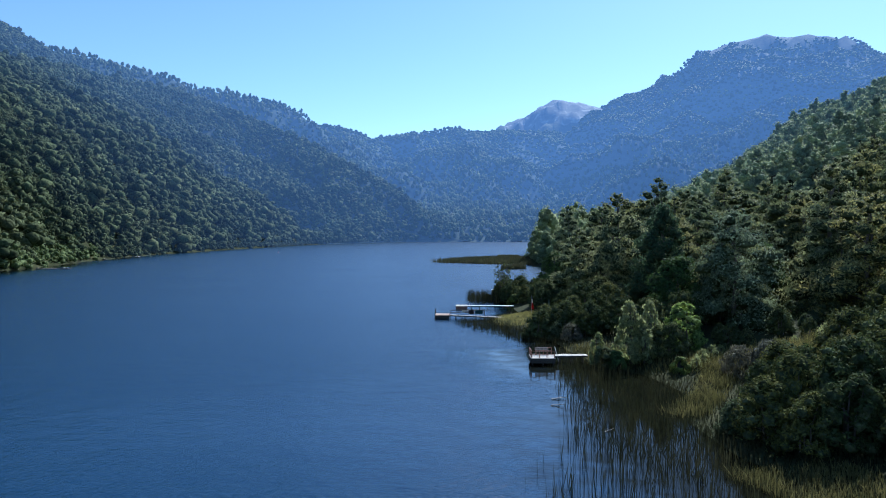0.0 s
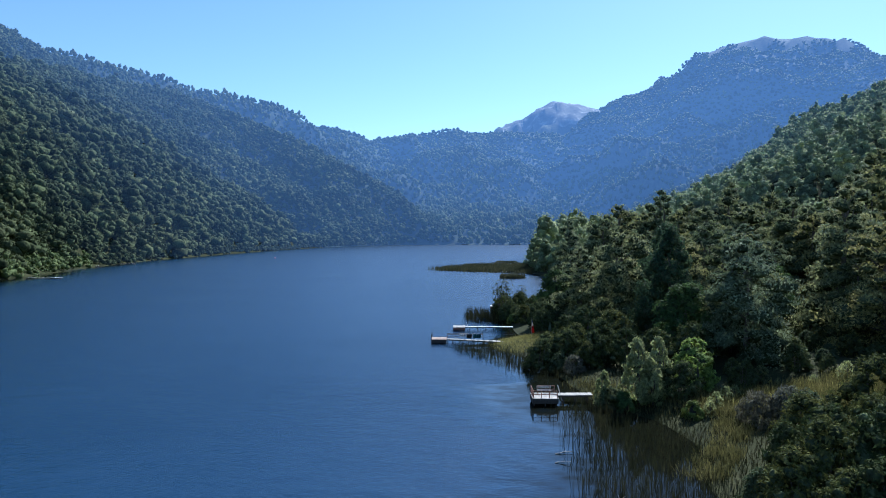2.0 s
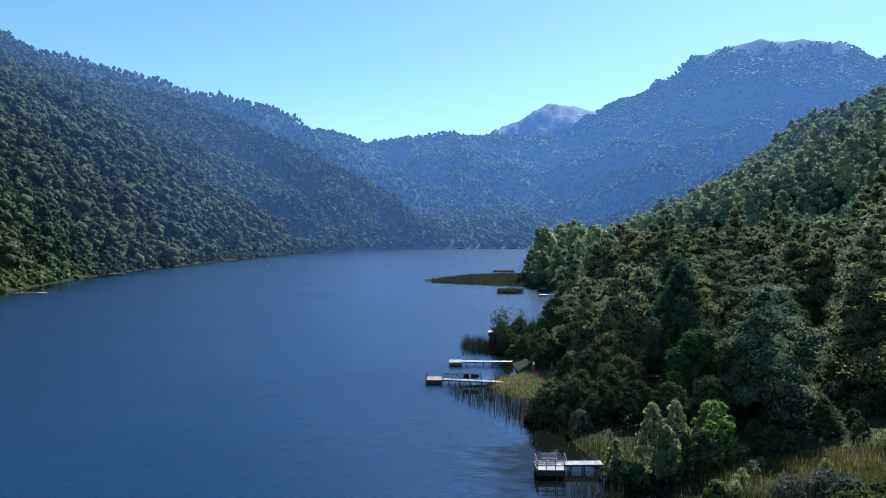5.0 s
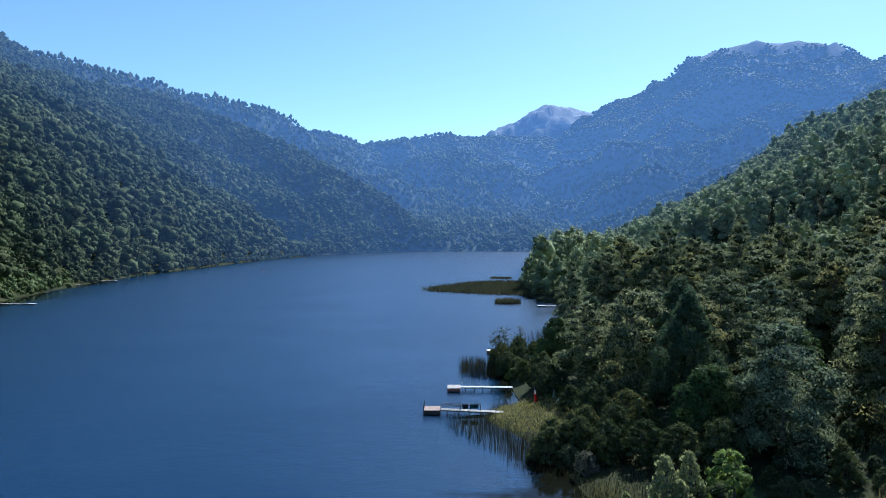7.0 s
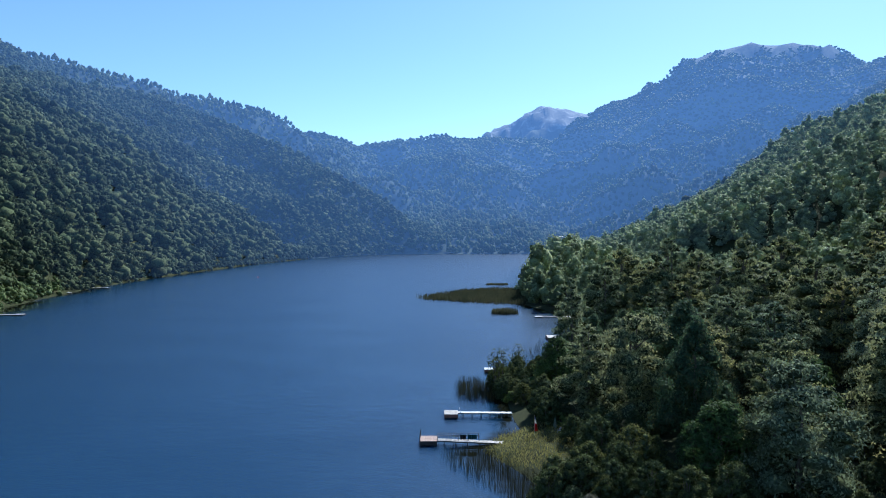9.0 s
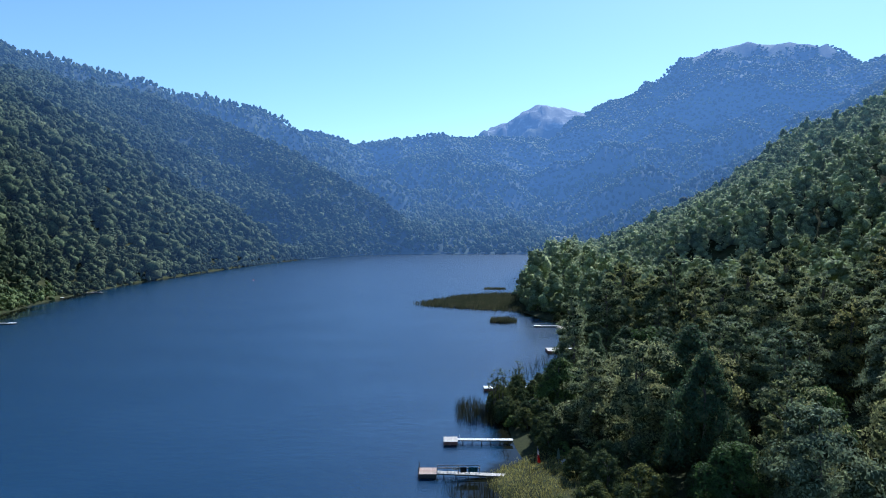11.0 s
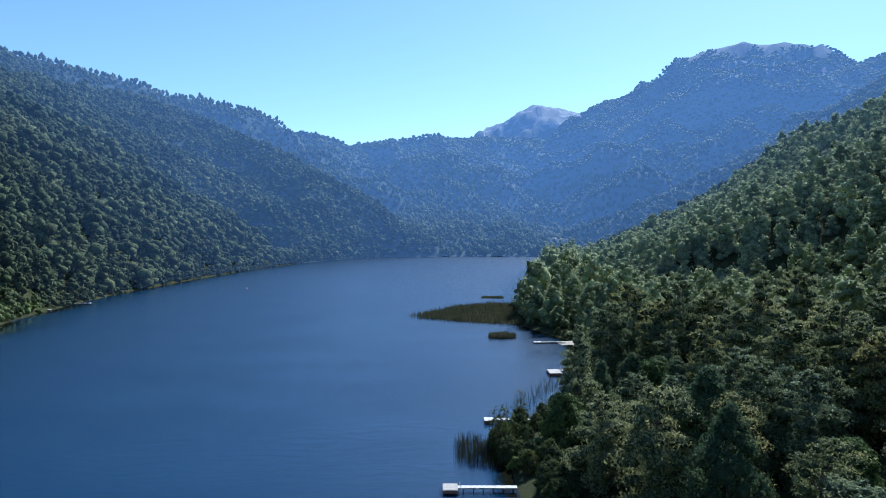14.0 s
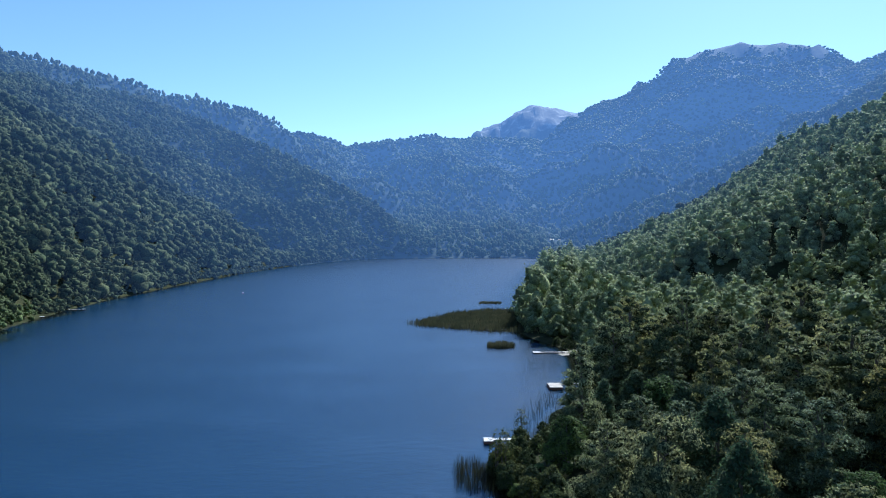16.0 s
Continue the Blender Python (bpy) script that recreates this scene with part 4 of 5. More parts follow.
def build_stages():
    s1 = landing_stage("square pale plank landing stage with red-brown sides and a narrow gangway", (9.4, 12.4, 84.8, 87.8), 0.9, 16.7, 87.1, 1.3, 0.95,
                       WOOD_PALE, WOOD_DARK, WOOD_PALE, 0.6, 3)
    railing(s1, [(9.5, 87.7), (9.5, 84.9), (12.3, 84.9)], 0.92, 0.85, WOOD_RED, step=1.0)
    railing(s1, [(10.3, 87.7), (12.3, 87.7)], 0.92, 0.85, WOOD_RED, step=1.0)
    ladder(12.7, 87.5, 0.92, 0.95, -0.5, "white wooden ladder leaning at the landing stage")
    bench(11.0, 87.2, 0.92, 1.7, 0, "pale slatted bench on the railed landing stage")
    s2 = landing_stage("long plank landing stage with a reddish deck and a railed gangway", (-4.1, -1.4, 130.0, 133.0), 0.8, 9.9, 131.0, 1.25, 0.3,
                       WOOD_TAN, WOOD_DARK, WOOD_PALE, 0.6, 6)
    railing(s2, [(-1.3, 131.55), (5.3, 131.55)], 0.72, 0.95, WOOD_BROWN, step=1.65)
    railing(s2, [(-1.3, 130.45), (5.3, 130.45)], 0.72, 0.95, WOOD_BROWN, mid=False, step=1.65)
    for y in (130.05, 132.95):
        post(s2, -4.15, y, -1.6, 1.75, 0.07, WOOD_DARK)
    draped_cloth(0.95, 2.2, 130.45, 1.69, 0.35, CLOTH_WHITE, "pale towel hung over the gangway rail")
    draped_cloth(2.28, 3.25, 130.45, 1.69, 0.72, CLOTH_DARK, "dark towel hung over the gangway rail")
    draped_cloth(3.5, 4.95, 130.45, 1.69, 0.66, CLOTH_TEAL, "teal towel hung over the gangway rail")
    landing_stage("pale landing stage with a reddish front and a long white gangway", (-0.3, 2.2, 146.5, 149.6), 0.8, 12.2, 148.1, 1.2, 0.75,
                  WOOD_PALE, WOOD_RED, WOOD_WHITE, 0.55, 6)
    ladder(2.5, 147.3, 0.82, 1.0, -0.45, "white wooden ladder leaning at the gangway")
    s4 = landing_stage("white landing stage with a red-brown front under a bare tree", (9.5, 11.6, 188.9, 191.8), 0.8, 20.0, 190.5, 1.6, 0.8,
                       WOOD_WHITE, WOOD_RED, WOOD_WHITE, 0.6, 4)
    s5 = landing_stage("broad pale landing stage with red-brown side boards", (33.0, 36.9, 241.5, 248.0), 0.9, 43.5, 246.2, 1.6, 0.9,
                       WOOD_PALE, WOOD_RED, WOOD_PALE, 0.8, 4)
    railing(s5, [(37.0, 246.9), (43.3, 246.9)], 0.9, 0.9, WOOD_PALE, step=1.5)
    railing(s5, [(37.0, 245.5), (43.3, 245.5)], 0.9, 0.9, WOOD_PALE, step=1.5)
    landing_stage("small white landing stage at a sandy beach", (37.0, 40.0, 304.0, 306.6), 0.55, 49.5, 305.0, 1.3, 0.6, WOOD_WHITE, WOOD_DARK, WOOD_PALE, 0.3, 4)
    landing_stage("low pale landing stage beside the reed spit", (23.8, 26.2, 368.0, 370.0), 0.4, 33.5, 369.2, 1.2, 0.45, WOOD_PALE, WOOD_DARK, WOOD_PALE, 0.2, 4)
    # along the opposite shore
    landing_stage("pale landing stage on the opposite shore", (-184, -180.5, 311, 314), 0.5, -180.3, 312, 1.0, 0.5, WOOD_WHITE, WOOD_DARK, WOOD_PALE, 0.3, 1)
    g = landing_stage("low weathered landing stage on the opposite shore", (-196, -184.1, 311.6, 313.2), 0.4, -183.9, 312.2, 0.8, 0.4, WOOD_PALE, WOOD_DARK, WOOD_PALE, 0.2, 1)
    landing_stage("white floating landing stage near the opposite shore", (-230, -225, 428, 430.5), 0.5, -224.5, 429, 0.8, 0.5, WOOD_WHITE, WOOD_DARK, WOOD_WHITE, 0.3, 1)
    landing_stage("dark landing stage with a white end below tall trees", (-222.5, -220.5, 465, 467.5), 0.7, -220.2, 466, 0.8, 0.7, WOOD_WHITE, WOOD_DARK, WOOD_WHITE, 0.4, 1)
    landing_stage("dark landing stage below the trees of the opposite shore", (-231, -222.7, 465.4, 467), 0.6, -222.6, 466, 0.8, 0.6, WOOD_PALE, WOOD_DARK, WOOD_PALE, 0.3, 1)


build_stages()


# ---- the beach with its flag and parasol ----
def build_flag(x, y):
    z = float(land(np.array([x]), np.array([y]))[0])
    root = tagged(new("flagpole"), "limp red, white and blue flag on a pole at the beach", "flag")
    root.matrix_world = pose(x, y, z)
    bm = bmesh.new()
    rod(bm, (0, 0, -0.4), (0, 0, 3.3), 0.045, 0.03, 8)
    rod(bm, (0, 0, 3.3), (0, 0, 3.38), 0.05, 0.02, 8)
    part("pole", bm, METAL, root)
    for nm, z0, z1, w0, w1, mat in (("red_band", 0.75, 2.05, 0.5, 0.26, CLOTH_RED), ("white_band", 2.05, 2.7, 0.26, 0.2, CLOTH_WHITE), ("blue_band", 2.7, 3.1, 0.2, 0.1, CLOTH_BLUE)):
        bm, rows, n = bmesh.new(), [], 12
        for k in range(7):
            t = k / 6
            zz, w = z0 + (z1 - z0) * t, w0 + (w1 - w0) * t
            rows.append([bm.verts.new((0.05 + w * i / n, 0.09 * math.sin(i * 1.25 + zz), zz - 0.1 * i / n)) for i in range(n + 1)])
        for a, b in zip(rows, rows[1:]):
            for i in range(n):
                bm.faces.new((a[i], a[i + 1], b[i + 1], b[i]))
        bmesh.ops.solidify(bm, geom=bm.faces[:], thickness=0.01)
        part(nm, bm, mat, root)


def build_parasol(x, y):
    z = float(land(np.array([x]), np.array([y]))[0])
    root = tagged(new("parasol"), "closed pale green parasol standing on the beach", "parasol")
    root.matrix_world = pose(x, y, z)
    bm = bmesh.new()
    rod(bm, (0, 0, -0.3), (0, 0, 2.5), 0.03, 0.025, 8)
    part("pole", bm, METAL, root)
    bm, rings, n = bmesh.new(), [], 16
    for zz, r in ((0.9, 0.26), (1.2, 0.22), (1.7, 0.17), (2.2, 0.1), (2.42, 0.04)):
        rings.append([bm.verts.new((r * (1 + 0.25 * (i % 2)) * math.cos(i * 6.283 / n), r * (1 + 0.25 * (i % 2)) * math.sin(i * 6.283 / n), zz)) for i in range(n)])
    for a, b in zip(rings, rings[1:]):
        for i in range(n):
            bm.faces.new((a[i], a[(i + 1) % n], b[(i + 1) % n], b[i]))
    bmesh.ops.solidify(bm, geom=bm.faces[:], thickness=0.008)
    part("canopy", bm, CLOTH_GREEN, root)


def build_chair(x, y, turn):
    z = float(land(np.array([x]), np.array([y]))[0])
    root = tagged(new("beach_chair"), "white plastic chair on the beach", "chair")
    root.matrix_world = pose(x, y, z, 0, 0, turn)
    for nm, a in (("seat", (0, 0, 0.43, 0.5, 0.5, 0.04)), ("backrest", (0, 0.25, 0.7, 0.5, 0.04, 0.5)),
                  ("armrest", (-0.27, 0.02, 0.64, 0.05, 0.46, 0.03)), ("armrest", (0.27, 0.02, 0.64, 0.05, 0.46, 0.03))):
        bm = bmesh.new()
        box(bm, *a, bevel=0.012)
        part(nm, bm, WOOD_WHITE, root)
    for sx in (-1, 1):
        for sy, h in ((-0.21, 0.64), (0.22, 0.64)):
            bm = bmesh.new()
            rod(bm, (sx * 0.26, sy, -0.02), (sx * 0.26, sy, h), 0.03, 0.025, 6)
            part("leg", bm, WOOD_WHITE, root)


build_flag(14.4, 132.4)
build_parasol(18.0, 134.0)
build_chair(18.7, 133.6, 200)


# ---- far houses and a buoy ----
def build_house(x, y, turn, long, wide, label):
    z = float(land(np.array([x]), np.array([y]))[0])
    root = tagged(new("house"), label, "house", "houses at the head of the lake")
    root.matrix_world = pose(x, y, z, 0, 0, turn)
    bm = bmesh.new()
    box(bm, 0, 0, 0.7, long, wide, 3.4)
    part("wall", bm, WOOD_WHITE, root)
    bm = bmesh.new()
    a, b, e = long / 2 + 0.4, wide / 2 + 0.4, 4.0
    v = [bm.verts.new(p) for p in ((-a, -b, 2.3), (a, -b, 2.3), (a, b, 2.3), (-a, b, 2.3), (-a, 0, e), (a, 0, e))]
    for f in ((0, 1, 5, 4), (2, 3, 4, 5), (0, 4, 3), (1, 2, 5), (3, 2, 1, 0)):
        bm.faces.new([v[i] for i in f])
    part("roof", bm, WOOD_PALE, root, "pale weathered roof")
    for i in (-1, 1):
        bm = bmesh.new()
        box(bm, i * long * 0.25, -wide / 2 - 0.02, 1.3, 1.4, 0.08, 1.2)
        part("window", bm, CLOTH_DARK, root)


build_house(272, 1642, 8, 9, 6, "white house with a pale roof in a clearing")
build_house(291, 1650, -14, 6, 5, "small white house beside a larger one in a clearing")


def build_buoy(x, y):
    root = tagged(new("buoy"), "orange buoy with a white band floating on the lake", "buoy")
    root.matrix_world = pose(x, y, 0)
    for nm, z0, z1, r0, r1, mat in (("float", -0.35, 0.35, 0.55, 0.6, CLOTH_RED), ("band", 0.35, 0.55, 0.6, 0.52, CLOTH_WHITE), ("cap", 0.55, 1.05, 0.52, 0.15, CLOTH_RED)):
        bm = bmesh.new()
        rod(bm, (0, 0, z0), (0, 0, z1), r0, r1, 14)
        part(nm, bm, mat, root)


build_buoy(-157, 590)


# ---- shore plants ----
def blades(name, label, category, px, py, rng, h0, h1, w, lean, mat, sink=0.25):
    """Upright leaves or stalks as one mesh."""
    n = len(px)
    z = np.maximum(land(px, py), -0.9) - sink * 0.2
    h = rng.uniform(h0, h1, n) + np.clip(-z, 0, 1)
    a, b = rng.uniform(0, 6.283, n), rng.uniform(0, 6.283, n)
    l = np.abs(rng.normal(size=n)) * lean * h
    ww = w * rng.uniform(0.6, 1.3, n)
    base = np.stack([px, py, z], -1)
    side = np.stack([np.cos(a), np.sin(a), 0 * a], -1) * ww[:, None] / 2
    out = np.stack([np.cos(b) * l, np.sin(b) * l, h], -1)
    v = np.stack([base - side, base + side, base + out * (0.55, 0.55, 0.62) + side * 0.8, base + out], 1).reshape(-1, 3)
    i = np.arange(n)[:, None] * 4
    q = np.concatenate([i + (0, 1, 2), i + (0, 2, 3)], 0)
    ob = new(name, mesh_from(name, v, q, [mat]))
    return tagged(ob, label, category, kind="stuff")


def in_poly(px, py, poly):
    inside = np.zeros(px.shape, bool)
    for a, b in zip(poly, poly[1:] + poly[:1]):
        if a[1] != b[1]:
            inside ^= ((a[1] > py) != (b[1] > py)) & (px < (b[0] - a[0]) * (py - a[1]) / (b[1] - a[1]) + a[0])
    return inside


def bed(poly, n, seed, clump=0.0, scale=4.0):
    """n random places in an outline, gathered into tufts where clump > 0."""
    rng = np.random.RandomState(seed)
    xs, ys = [p[0] for p in poly], [p[1] for p in poly]
    px, py = rng.uniform(min(xs), max(xs), n * 6), rng.uniform(min(ys), max(ys), n * 6)
    ok = in_poly(px, py, poly)
    if clump:
        ok &= wave(px, py, scale, seed) + rng.normal(size=len(px)) * 0.25 > clump
    i = np.where(ok)[0][:n]
    soft = 0.03 * math.sqrt(float((max(xs) - min(xs)) * (max(ys) - min(ys))))
    return px[i] + rng.normal(size=len(i)) * soft, py[i] + rng.normal(size=len(i)) * soft, rng


def build_reeds_and_grass():
    blades("reed_bed", "sparse reeds standing in the shallow water", "reeds", *bed([(4, 34), (24, 34), (21, 52), (22, 66), (18, 84), (12.8, 83), (11.8, 69), (10.5, 58), (8.3, 49)], 3000, 31, -0.05), 0.9, 2.0, 0.055, 0.10, REED_SHADED)
    blades("reed_bed", "dense reeds, coloured dark as shade, beside the landing stage", "reeds", *bed([(12.6, 70), (11.5, 57), (13, 45), (22, 44), (21, 52), (20.5, 60), (24, 70), (22.5, 82), (17, 86.2), (13.4, 85.5)], 3600, 32, -0.3), 0.4, 1.1, 0.05, 0.25, REED_SHADED)
    blades("reed_bed", "thin reeds before the grassy beach", "reeds", *bed([(-1, 128), (6.5, 129.3), (8, 124), (13, 114), (16, 101), (12, 100), (6, 112), (1, 120)], 1800, 33, -0.05), 0.7, 1.6, 0.06, 0.12, REED_SHADED)
    blades("reed_bed", "tall reeds at the foot of a shrub", "reeds", *bed([(2.5, 163), (10, 158), (11, 172), (5, 178), (2.5, 174)], 1100, 34, -0.2), 1.4, 3.0, 0.075, 0.10, REED_SHADED)
    blades("reed_bed", "scattered reeds near the landing stages", "reeds", *bed([(14, 194), (22, 198), (34, 226), (40, 244), (30, 236), (20, 214)], 700, 35, 0.1), 0.8, 1.8, 0.09, 0.1, REED_SHADED)
    spit = [(-14, 397), (-6, 386), (8, 376), (24, 367), (41, 361), (44, 400), (47, 452), (30, 456), (10, 440), (-6, 408)]
    blades("reed_spit", "low spit of dense green and tan reeds", "reeds", *bed(spit, 15000, 36, -0.5, 12), 1.2, 2.9, 0.34, 0.15, REED_PALE)
    blades("reed_spit", "small islet of green reeds", "reeds", *bed([(20, 319), (25, 316), (31, 318), (31.5, 323), (26, 326), (21, 324)], 1500, 37), 1.3, 2.8, 0.2, 0.15, REED_PALE)
    blades("reed_spit", "far fleck of reeds in the lake", "reeds", *bed([(28, 500), (42, 498), (44, 506), (30, 507)], 700, 38, -0.2), 0.8, 1.6, 0.4, 0.15, REED_PALE)
    beach = [(6, 127), (9, 121), (13, 118), (19, 122), (22, 138), (17, 141), (12, 139), (7, 133)]
    blades("beach_grass", "dry yellow-green grass on the small beach", "grass", *bed(beach, 5200, 39, -0.6), 0.12, 0.5, 0.09, 0.35, LAWN, 0.0)
    band = [(19.2, 61.9), (21.6, 59.8), (25.3, 65.5), (29.3, 72), (30, 77), (27.5, 76), (24, 69), (22, 66)]
    blades("shore_grass", "yellow grass tussocks on the marshy shore", "grass", *bed(band, 3000, 40, -0.05, 5), 0.4, 1.0, 0.06, 0.3, GRASS, 0.0)
    near = [(18.5, 46.5), (21, 41), (25, 36), (30, 34), (29, 42), (25, 47)]
    blades("shore_grass", "tan grass and sedge at the water's edge", "grass", *bed(near, 5200, 41, -0.1, 4), 0.3, 0.9, 0.05, 0.3, GRASS, 0.0)
    # rank growth that covers the low bank
    px, py, rng = scatter(8, 48, 28, 124, 0.42, 44)
    d = shore_dist(px, py)
    ok = (d > -0.6) & (d < 9) & ~((py > 117) & (px < 20))
    blades("bank_growth", "dark rank sedge and herbs covering the low bank", "grass", px[ok], py[ok], rng, 0.3, 0.95, 0.10, 0.4, REED_SHADED, 0.0)
    shelf = [(17, 88), (24, 79), (30, 76), (40, 76), (46, 83), (38, 86), (24, 89), (16, 98)]
    blades("shore_grass", "tall tan grass among the shore shrubs", "grass", *bed(shelf, 5000, 42, 0.0, 6), 0.4, 1.0, 0.07, 0.25, GRASS, 0.0)
    foot = [(23, 50), (40, 44), (56, 60), (50, 76), (34, 76), (26, 64)]
    blades("shore_grass", "rank grass under the shrubs", "grass", *bed(foot, 3000, 43, -0.1, 6), 0.4, 1.0, 0.07, 0.3, REED_SHADED, 0.0)
    meadow = [(27, 77), (36, 75.5), (50, 74), (54, 79), (52, 85), (40, 85.5), (30, 85)]
    blades("meadow_grass", "tall tan and olive grass of the shore meadow", "grass", *bed(meadow, 15000, 46, -0.35, 7), 0.5, 1.3, 0.075, 0.25, GRASS, 0.0)
    blades("meadow_grass", "pale dry stalks with seed heads in the meadow", "grass", *bed(meadow, 1400, 47, 0.05, 5), 1.0, 1.8, 0.06, 0.2, LAWN, 0.0)
    scrub = [(28, 79), (36, 77), (46, 76), (48, 82), (38, 86), (28, 85)]
    blades("shore_grass", "tan sunlit grass among low scrub", "grass", *bed(scrub, 3600, 45, -0.05, 5), 0.5, 1.3, 0.07, 0.25, GRASS, 0.0)


build_reeds_and_grass()


def driftwood(x, y, length, turn, tilt, label):
    """A bleached bent branch lying in the shallows."""
    bm, rng = bmesh.new(), np.random.RandomState(int(x * 10))
    p = Vector((0, 0, 0))
    for i in range(5):
        q = p + Vector((length / 5, rng.uniform(-0.12, 0.12), rng.uniform(-0.02, 0.03) + tilt))
        rod(bm, p, q, 0.06 - 0.009 * i, 0.052 - 0.009 * i, 6)
        p = q
    rod(bm, (length * 0.4, 0, 0.02), (length * 0.62, 0.3, 0.14), 0.03, 0.012, 5)
    me = bpy.data.meshes.new("driftwood")
    bm.to_mesh(me)
    bm.free()
    me.materials.append(WOOD_PALE)
    ob = tagged(new("driftwood", me), label, "driftwood", "driftwood among the reeds")
    ob.matrix_world = pose(x, y, 0.02, 0, 0, turn)


driftwood(9.6, 67.5, 1.8, 12, 0.02, "bleached branch floating among the reeds")
driftwood(9.2, 65.0, 1.4, -8, 0.03, "thin bleached branch floating at the reed edge")
driftwood(12.5, 56.5, 1.2, 40, 0.02, "short bleached branch lying in dark shallows")


def sandy_beach():
    """A small bare beach at the root of the far landing stage."""
    bm, rng, rows = bmesh.new(), np.random.RandomState(8), []
    for t in np.linspace(0, 1, 9):
        row = []
        for u in np.linspace(0, 1, 7):
            x, y = 45.5 + 9 * t + 0.5 * rng.normal() * (0 < t < 1), 299 + 9 * u + 1.2 * math.sin(3 * t)
            row.append(bm.verts.new((x, y, max(float(land(np.array([x]), np.array([y]))[0]) + 0.06, -0.05 + 0.4 * t))))
        rows.append(row)
    for a, b in zip(rows, rows[1:]):
        for i in range(6):
            bm.faces.new((a[i], b[i], b[i + 1], a[i + 1]))
    me = bpy.data.meshes.new("beach")
    bm.to_mesh(me)
    bm.free()
    me.materials.append(SAND)
    tagged(new("beach", me), "small pale sandy beach at the landing stage", "beach", kind="structure")


sandy_beach()


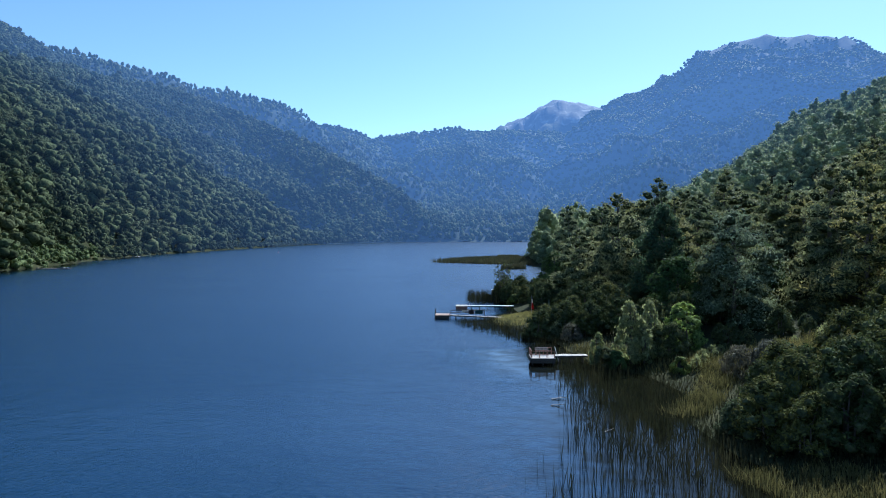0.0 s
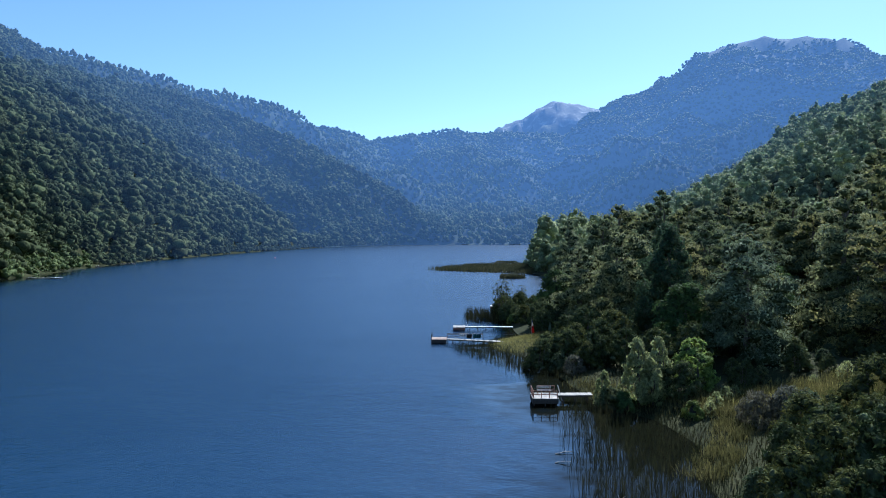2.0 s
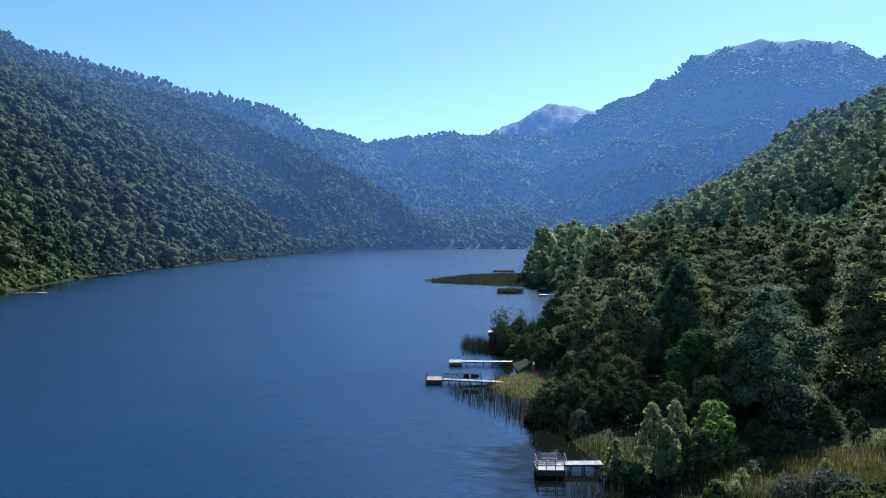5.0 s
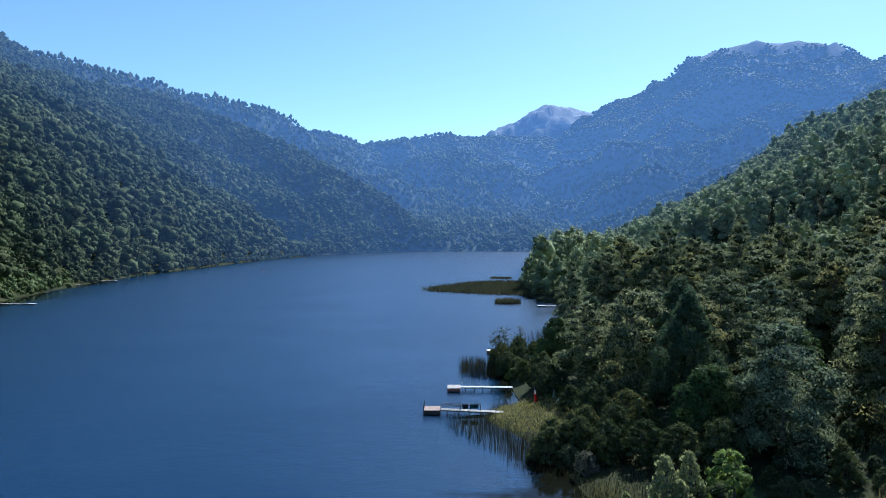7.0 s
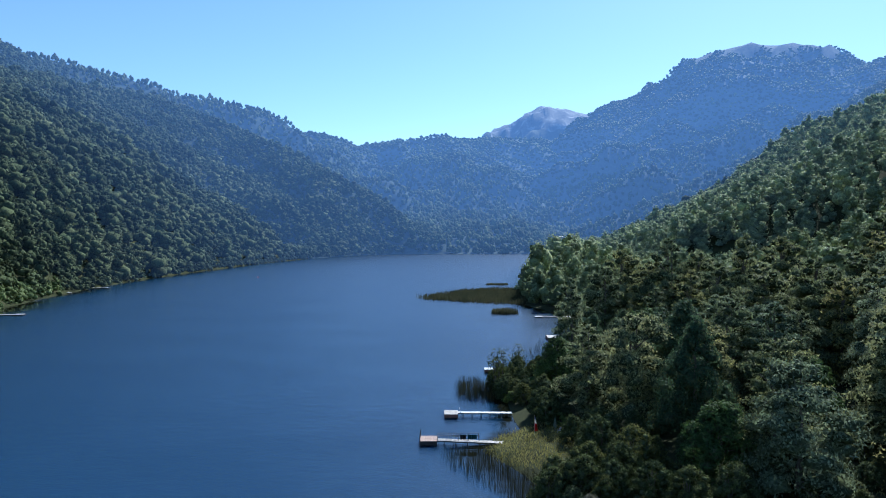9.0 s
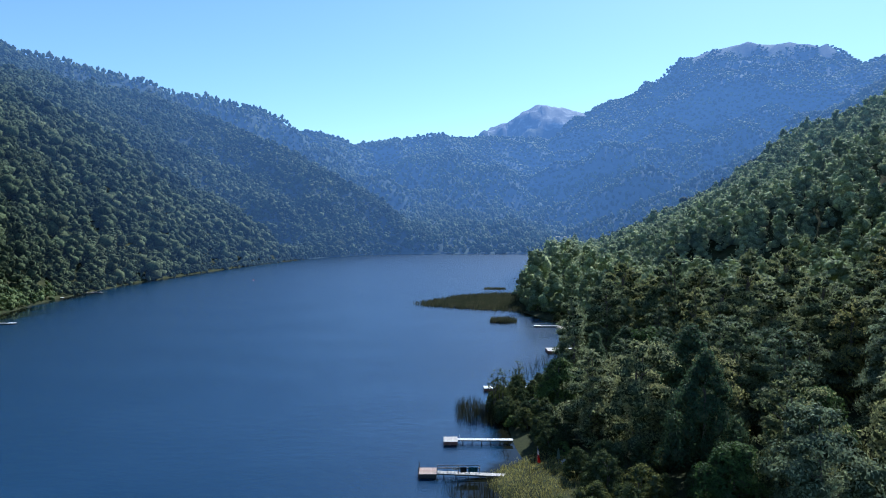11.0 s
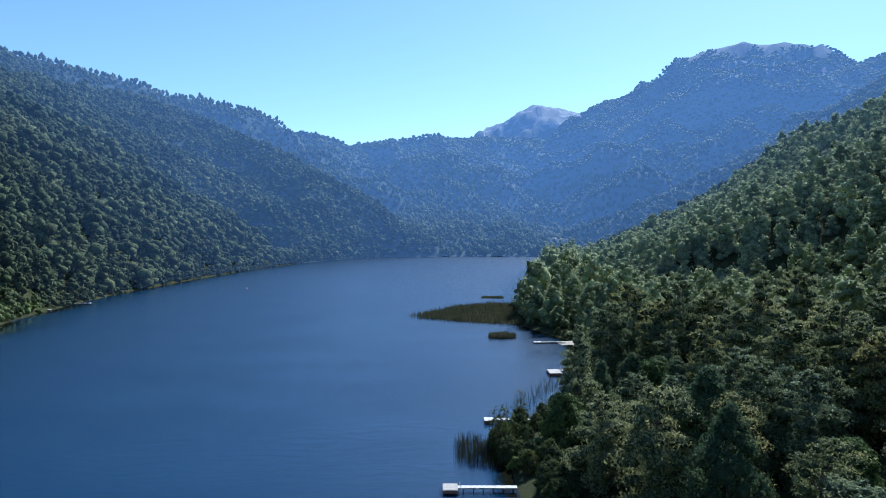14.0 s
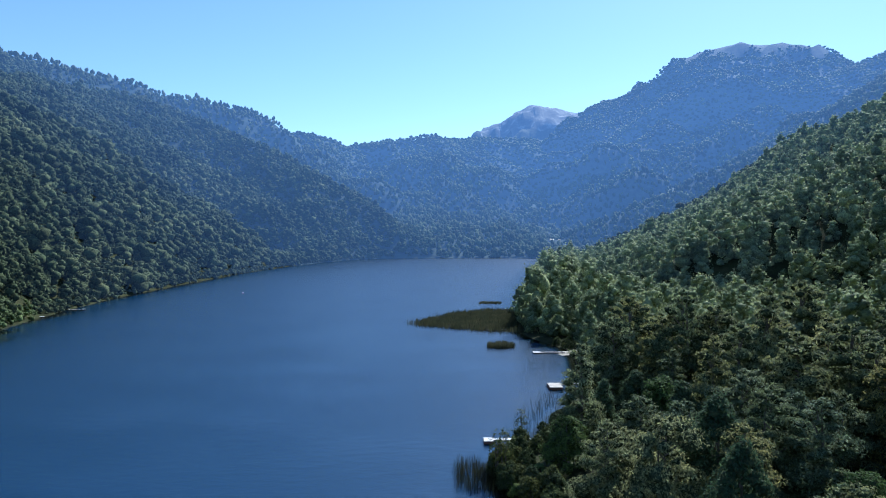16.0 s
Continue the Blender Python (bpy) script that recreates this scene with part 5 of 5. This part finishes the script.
def build_shrubs():
    rng = np.random.RandomState(5)
    kinds = {
        "willow": tree_kind(71, "willow", 7.2, 4.2, "tall", LEAF_WILLOW, 5200, 0.24, 60, 3, rise=0.8, solid=False),
        "yellow": tree_kind(72, "young_tree", 6.4, 4.4, "broad", LEAF_YELLOW, 4600, 0.24, 70, 2, rise=0.3, solid=False),
        "dark": dense_tree(73, "shrub", 4.5, 5.0, "bush", LEAF_SHRUB, 1, 2800, 0.17, 34, 3),
        "grey": tree_kind(74, "shrub", 3.6, 4.6, "bush", LEAF_DRY, 2600, 0.22, 70, 3, rise=0.7, solid=False),
        "green": dense_tree(75, "shrub", 3.6, 4.2, "bush", LEAF_SHRUB_GREEN, 1, 2200, 0.18, 34, 3),
        "bright": tree_kind(76, "shrub", 2.6, 3.0, "bush", LEAF_BRIGHT, 1500, 0.28, 24, 2),
        "herb": tree_kind(79, "herb", 2.1, 1.9, "tall", LEAF_WILLOW, 620, 0.16, 16, 3, rise=0.85, solid=False),
        "bare": tree_kind(77, "sparse_tree", 9.6, 4.2, "open", LEAF_SHRUB, 280, 0.36, 14, 2),
        "large": dense_tree(78, "shrub", 8.0, 8.0, "bush", LEAF_SHRUB, 1, 6000, 0.2, 60, 3),
    }
    words = {
        "willow": ("pale grey-green willow with upright stems on the shore", "tree"),
        "yellow": ("bright yellow-green young tree among the shore shrubs", "tree"),
        "dark": ("dense dark green shrub at the water's edge", "shrub"),
        "grey": ("grey twiggy shrub with few leaves on the shore", "shrub"),
        "green": ("grey-green rounded shrub on the marshy shore", "shrub"),
        "bright": ("small bright green shrub at the shore", "shrub"),
        "herb": ("tall pale green herb standing in the meadow", "plant"),
        "bare": ("thin half-bare tree leaning over the water", "tree"),
        "large": ("large rounded dark evergreen shrub on the bank", "shrub"),
    }
    places = [("willow", 21.4, 84.0, 1.05), ("willow", 24.2, 85.5, 0.95), ("willow", 22.8, 83.2, 0.8), ("yellow", 29.2, 87.2, 1.05), ("dark", 26.2, 84.6, 1.0),
              ("willow", 17.6, 85.2, 0.6), ("green", 18.2, 84.2, 0.8), ("bright", 19.6, 83.2, 0.9), ("dark", 12.9, 107, 1.05), ("dark", 14.2, 110, 1.0), ("green", 15.3, 104.5, 0.8), ("dark", 17.0, 108, 1.15), ("dark", 18.5, 112, 1.2), ("large", 21.5, 108, 0.75),
              ("large", 24.5, 103, 0.75), ("large", 27.5, 99.5, 0.8), ("large", 22.0, 118, 0.85), ("large", 24.5, 112.5, 0.9), ("large", 23.0, 125, 0.8), ("dark", 20.5, 104.5, 1.0), ("large", 31.5, 97, 0.8), ("herb", 45.0, 84, 1.1), ("herb", 28.6, 79.5, 1.0), ("herb", 30.2, 81.0, 1.1), ("herb", 27.2, 77.6, 0.8), ("herb", 32.0, 83.2, 0.9), ("herb", 38.0, 82.0, 0.8), ("herb", 41.5, 84.5, 0.7),
              ("grey", 17.2, 101.5, 0.75), ("dark", 19.5, 103, 0.8), ("dark", 10.4, 170, 0.85), ("green", 11.5, 166, 0.9), ("dark", 12.2, 173, 1.1),
              ("bare", 10.6, 168.5, 1.05), ("bare", 12.0, 168.0, 0.95), ("bright", 13.2, 159, 0.9), ("bright", 12.4, 163.5, 0.9), ("bare", 18.6, 196, 0.75),
              ("grey", 30.4, 73.5, 0.95), ("grey", 33.0, 72.8, 1.05), ("grey", 35.6, 74.2, 0.95),
              ("green", 33.5, 70, 1.2), ("large", 38.0, 68, 1.0), ("large", 35.0, 61, 0.62), ("large", 42.0, 62, 1.15), ("dark", 31.0, 64.5, 1.2), ("large", 41.0, 58, 1.15),
              ("large", 36.0, 55, 1.1), ("large", 33.0, 58, 0.9), ("large", 31.0, 52, 0.95), ("dark", 27.0, 54, 1.25), ("dark", 24.0, 52.5, 1.1), ("green", 22.5, 55, 0.75),
              ("dark", 28.0, 49, 1.2), ("large", 33.0, 48, 0.85), ("dark", 25.0, 49.0, 0.9), ("large", 38.0, 50, 1.0), ("dark", 29.0, 58, 1.2), ("dark", 26.5, 58.5, 0.9), ("dark", 31.0, 44.5, 1.1), ("large", 35.0, 42, 0.8), ("large", 47.0, 70, 1.3), ("green", 31.0, 54, 0.9), ("bright", 30.5, 60.5, 0.8),
              ("bright", 25.5, 77.8, 0.7), ("dark", 19.0, 116, 0.8), ("green", 16.3, 113, 0.7), 
              ("dark", 20.0, 128, 1.0), ("dark", 18.5, 141, 0.8), ("dark", 36.0, 46, 1.0), ("large", 42.0, 46, 0.7)]
    for kind, x, y, s in places:
        ob = set_down(kinds[kind], x, y, rng.uniform(0, 6.28), s, rng.uniform(0.92, 1.08))
        tagged(ob, words[kind][0], words[kind][1], "shore plants")
    # undergrowth below the edge of the woods
    px, py, r2 = scatter(24, 62, 85, 128, 3.9, 52)
    for x, y in zip(px, py):
        if x > (30 if y < 97 else 27 - 0.05 * (y - 97)) and y > 87:
            k = ("dark", "dark", "green")[r2.randint(3)]
            tagged(set_down(kinds[k], x, y, r2.uniform(0, 6.28), r2.uniform(0.45, 0.8)), words[k][0], words[k][1], "shore plants")
    # a fringe of shrubs between the water and the woods
    px, py, r2 = scatter(6, 60, 140, 330, 3.6, 51)
    d = shore_dist(px, py)
    for x, y, dd in zip(px, py, d):
        if 0.6 < dd < (8.5 if y < 185 else 6.5) and not (296 < y < 312) and not (212 < y < 246 and x < 40) and not (142 < y < 152 and x < 16):
            k = ("dark", "green", "dark", "bright")[r2.randint(4)]
            tagged(set_down(kinds[k], x, y, r2.uniform(0, 6.28), r2.uniform(0.7, 1.15) * (1 if y < 185 else 0.7)), words[k][0], words[k][1], "shore plants")
    for kind in kinds.values():
        for o in (*kind.children_recursive, kind):
            bpy.data.objects.remove(o)


build_shrubs()
